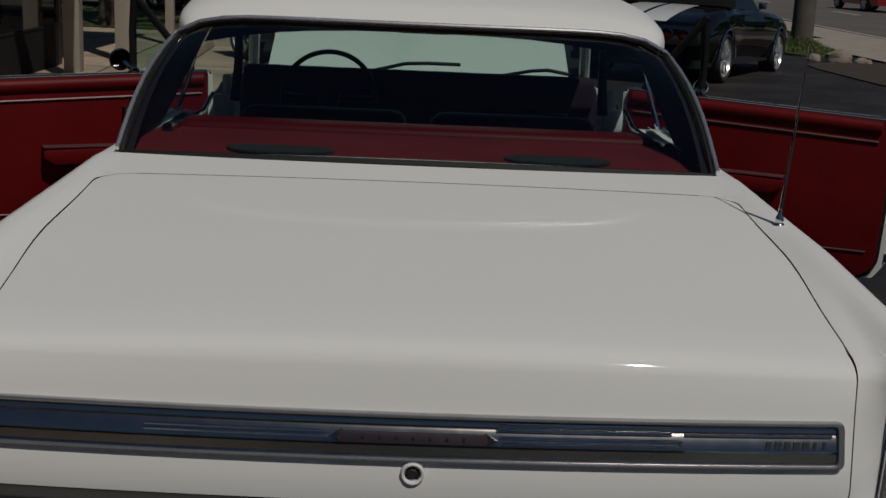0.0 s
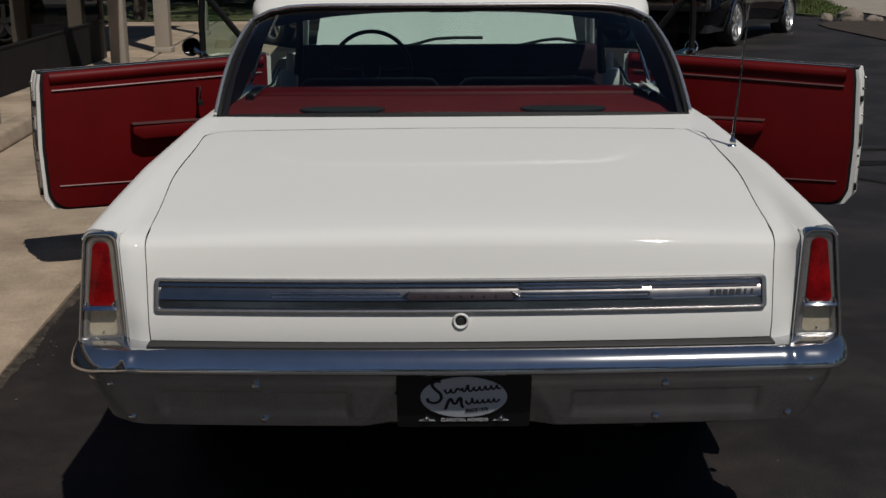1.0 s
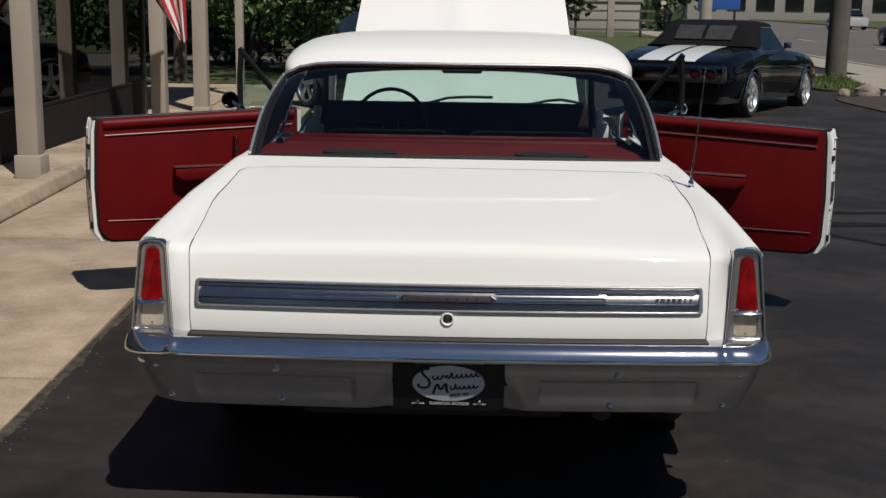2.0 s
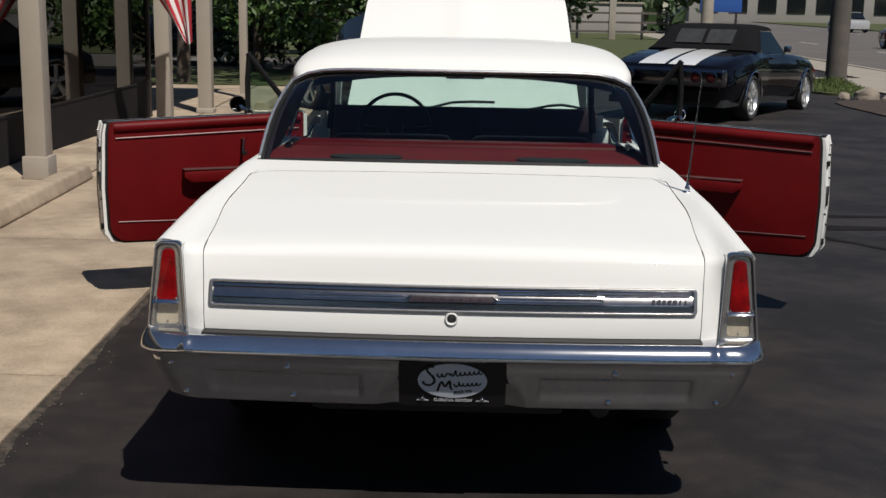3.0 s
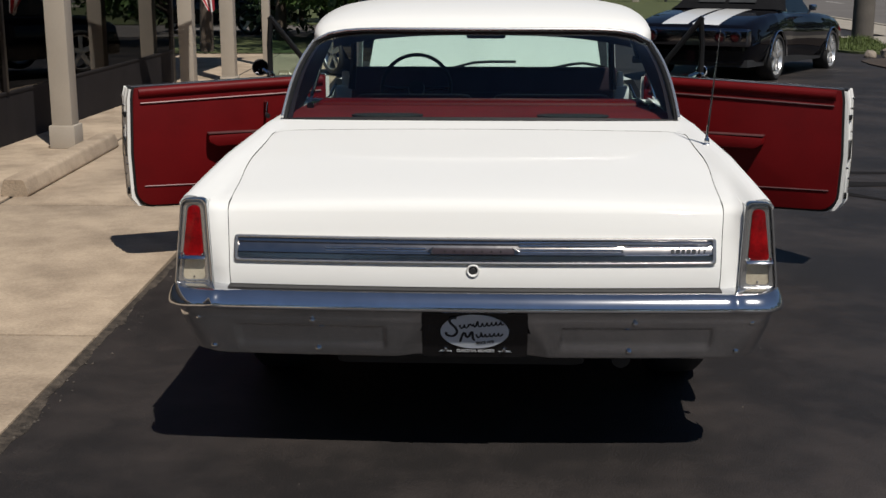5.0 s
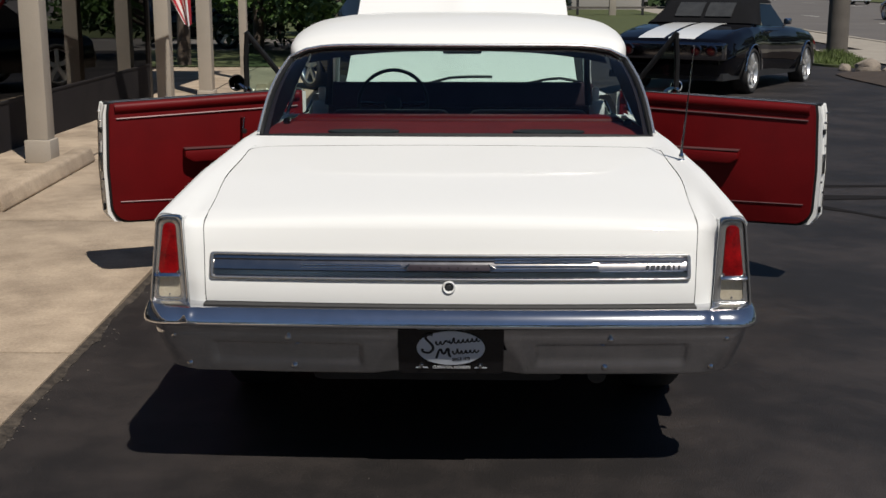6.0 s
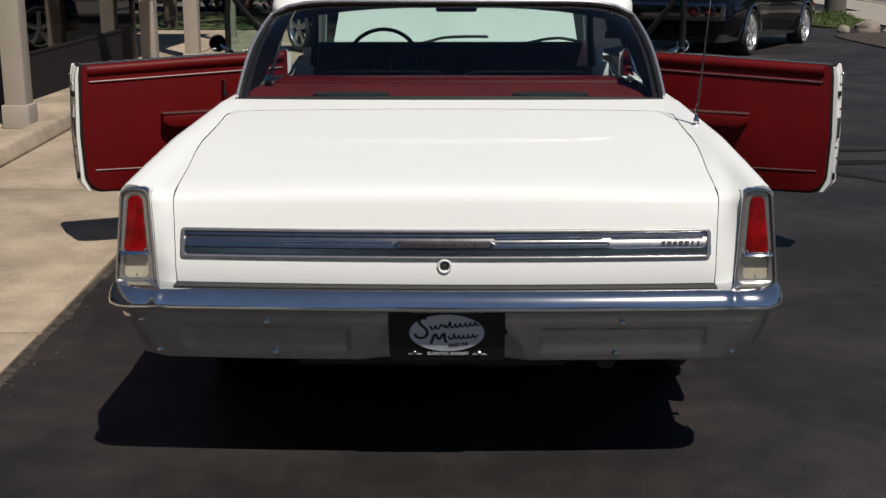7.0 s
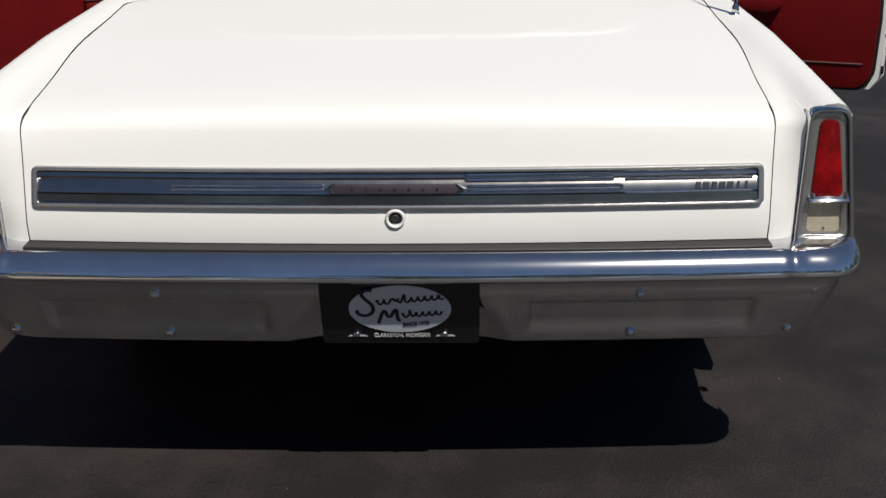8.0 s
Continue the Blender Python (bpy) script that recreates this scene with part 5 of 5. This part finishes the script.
for s in (1, -1):
    for x in (0.50, 0.72):
        ringlamp = part("tail_lamp", lathe([(0.080, -1.20), (0.084, -1.215), (0.070, -1.22), (0.066, -1.205)], 24, "y", (s * x, 0, 0.635)), DIMCHROME, bc, at=BC)
        part("lens", lathe([(0.0, -1.206), (0.05, -1.204), (0.068, -1.20)], 24, "y", (s * x, 0, 0.635)), DEEPRED, ringlamp, at=BC)
    part("arch_moulding", tube([(s * 0.955, 0.0 + 0.375 * math.cos(a), 0.33 + 0.375 * math.sin(a)) for a in np.linspace(0.0, math.pi, 19)], 0.012, 6), CHROME, bc, at=BC)
    part("arch_moulding", tube([(s * 0.945, 2.845 + 0.375 * math.cos(a), 0.33 + 0.375 * math.sin(a)) for a in np.linspace(0.0, math.pi, 19)], 0.012, 6), CHROME, bc, at=BC)
    part("door_mirror", merge(box(s * 0.90, s * 1.02, 1.50, 1.55, 0.98, 1.07, 0.02), tube([(s * 0.88, 1.55, 0.93), (s * 0.94, 1.54, 1.0)], 0.012, 6)), CHROME, bc, at=BC)
    part("side_glass", prism([(s * 0.80, 0.78, 0.95), (s * 0.82, 1.90, 0.94), (s * 0.68, 1.50, 1.28), (s * 0.67, 0.78, 1.28)], (s * 0.004, 0, 0)), DARKGLASS, bc, at=BC, smooth=False)
part("floor_pan", box(-0.85, 0.85, -1.05, 3.5, 0.22, 0.32), DARK, bc, at=BC)
part("license_recess", box(-0.16, 0.16, -1.075, -1.05, 0.36, 0.49), DARK, bc, at=BC)

rows = []
for y, z, w in ((0.34, 0.985, 0.74), (0.42, 1.06, 0.73), (0.54, 1.18, 0.71), (0.68, 1.28, 0.69), (0.84, 1.34, 0.68), (1.1, 1.365, 0.67), (1.4, 1.35, 0.66), (1.52, 1.32, 0.65)):
    base = 0.965 if y < 0.76 else 1.29
    row = []
    for a in np.linspace(-90, 90, 21):
        sx, cz = math.sin(radians(a)), math.cos(radians(a))
        side = 0.10 * (1 - smooth01(z, 0.93, 1.3)) if y < 0.76 else 0
        row.append(((w + (0.10 if y < 0.76 else 0.02) * (1 - cz ** 0.5)) * math.copysign(abs(sx) ** 0.55, sx), y, base + (z - base) * cz ** 0.35))
    rows.append(row)
top = part("soft_top", thick(grid(rows), -0.02), CANVAS, bc, "black canvas soft top, raised", at=BC)
for x0, x1 in ((-0.44, -0.03), (0.03, 0.44)):
    part("rear_pane", grid([[(x, y - 0.03, z + 0.03) for x in np.linspace(x0, x1, 4)] for y, z in ((0.42, 1.06), (0.54, 1.18), (0.66, 1.265))]), VINYLPANE, top, at=BC)
part("windscreen", grid([[(f * (0.72 - 0.1 * g), 2.02 - 0.48 * g - 0.08 * f * f, 0.92 + 0.37 * g) for f in np.linspace(-1, 1, 9)] for g in (0, 0.5, 1)]), CARGLASS, bc, at=BC)
BC_WHEEL = wheel_meshes(0.335, 0.24, 0.258, 5, material("polished_alloy", (0.75, 0.75, 0.74), 0.28, 0.8, spread=0.15, scale=12), TYRE)
for s in (1, -1):
    for y in (0.0, 2.845):
        add_wheel(BC_WHEEL, bc, BC @ Matrix.Translation((s * 0.83, y, 0.33)) @ Matrix.Rotation(0 if s > 0 else math.pi, 4, "Z"))


# ---- other parked cars, far off ----
def saloon(x, y, turn, paint, label):
    M = Matrix.Translation((x, y, land(x, y) + 0.02)) @ Matrix.Rotation(radians(turn), 4, "Z")
    c = thing("saloon_car", M, label, "car", "far parked cars")
    rows = []
    for yy, z, h in ((-2.2, 0.62, 0.70), (-2.12, 0.86, 0.80), (-1.5, 0.93, 0.86), (-0.5, 0.93, 0.88), (0.8, 0.92, 0.88), (1.6, 0.86, 0.86), (2.1, 0.74, 0.80), (2.2, 0.55, 0.72)):
        half = [(0, z), (h * 0.8, z), (h * 0.95, z - 0.06), (h, z - 0.2), (h, 0.42), (h * 0.95, 0.26)]
        rows.append([(-a, yy, b) for a, b in half[::-1]] + [(a, yy, b) for a, b in half[1:]])
    bm = grid(rows)
    bm.verts.ensure_lookup_table()
    n = len(rows[0])
    bm.faces.new(bm.verts[:n])
    bm.faces.new(bm.verts[-n:])
    part("body", bm, paint, c, at=M)
    rows = [[(-w, yy, 0.90), (-w + 0.12, yy2, z), (w - 0.12, yy2, z), (w, yy, 0.90)] for yy, yy2, z, w in ((-1.5, -1.2, 1.02, 0.78), (-1.3, -0.85, 1.38, 0.78), (0.2, 0.1, 1.42, 0.78), (0.95, 0.55, 1.32, 0.78), (1.2, 1.1, 0.95, 0.78))]
    part("cabin_glass", grid(rows), CARDARK, c, at=M)
    part("roof", box(-0.62, 0.62, -0.8, 0.45, 1.395, 1.43, 0.012), paint, c, at=M)
    for s in (1, -1):
        for yy in (-1.35, 1.35):
            add_wheel(BC_WHEEL, c, M @ Matrix.Translation((s * 0.78, yy, 0.33)) @ Matrix.Rotation(0 if s > 0 else math.pi, 4, "Z"))


CARDARK = material("dark_car_glass", (0.01, 0.012, 0.014), 0.08, coat=0.6, spread=0.2)
PALE = material("silver_paint", (0.5, 0.5, 0.5), 0.3, 0.3, coat=0.6, spread=0.05)
CRIMSON = material("red_car_paint", (0.25, 0.015, 0.015), 0.25, coat=0.8, spread=0.1)
saloon(-0.89, 14.34, 35, BLACKPAINT, "black car parked at an angle beyond the coupe")
saloon(-7.4, 28.6, 84, BLACKPAINT, "black car parked beyond the lawn")
saloon(19.0, 50, 4, CRIMSON, "red car on the road")
saloon(27.5, 88, 4, PALE, "silver car on the road")
saloon(14.0, 96, 4, BLACKPAINT, "black car on the road")

PALEWALL = material("pale_far_wall", (0.32, 0.30, 0.27), 0.85, spread=0.12, scale=0.5)
hall = thing("far_building", (38, 135, land(0, 40)), "low pale building with dark windows across the road", "building")
part("wall", box(24, 54, 135, 150, -0.3, 5.0, 0.05), PALEWALL, hall)
part("roof", box(23.6, 54.4, 134.6, 150.4, 5.0, 5.5, 0.05), BRONZE, hall)
for k in range(9):
    part("window", box(25.2 + 3.2 * k, 27.2 + 3.2 * k, 134.9, 135.05, 0.9, 3.4), CARDARK, hall)

# Rail fence beyond the verge.
fence = thing("rail_fence", (5.2, 58, land(0, 40)), "low dark rail fence with a thick pale end post", "fence")
part("end_post", box(6.75, 7.08, 57.85, 58.15, -0.2, 1.9, 0.03), KERB, fence)
for x in (2.6, 3.9, 5.2, 8.4, 9.6):
    part("post", box(x - 0.06, x + 0.06, 57.95, 58.05, -0.2, 1.25, 0.01), DARK, fence)
for z in (0.25, 0.7, 1.15):
    part("rail", box(2.5, 9.7, 57.94, 58.0, z - 0.05, z + 0.05, 0.01), POLEWOOD, fence)
wall2 = thing("garden_wall", (6, 70, land(0, 40)), "long low pale garden wall behind the lawn", "wall")
part("face", box(-2, 10, 70, 70.3, -0.3, 1.6, 0.02), PALEWALL, wall2)
part("coping", box(-2.1, 10.1, 69.9, 70.4, 1.6, 1.7, 0.02), KERB, wall2)
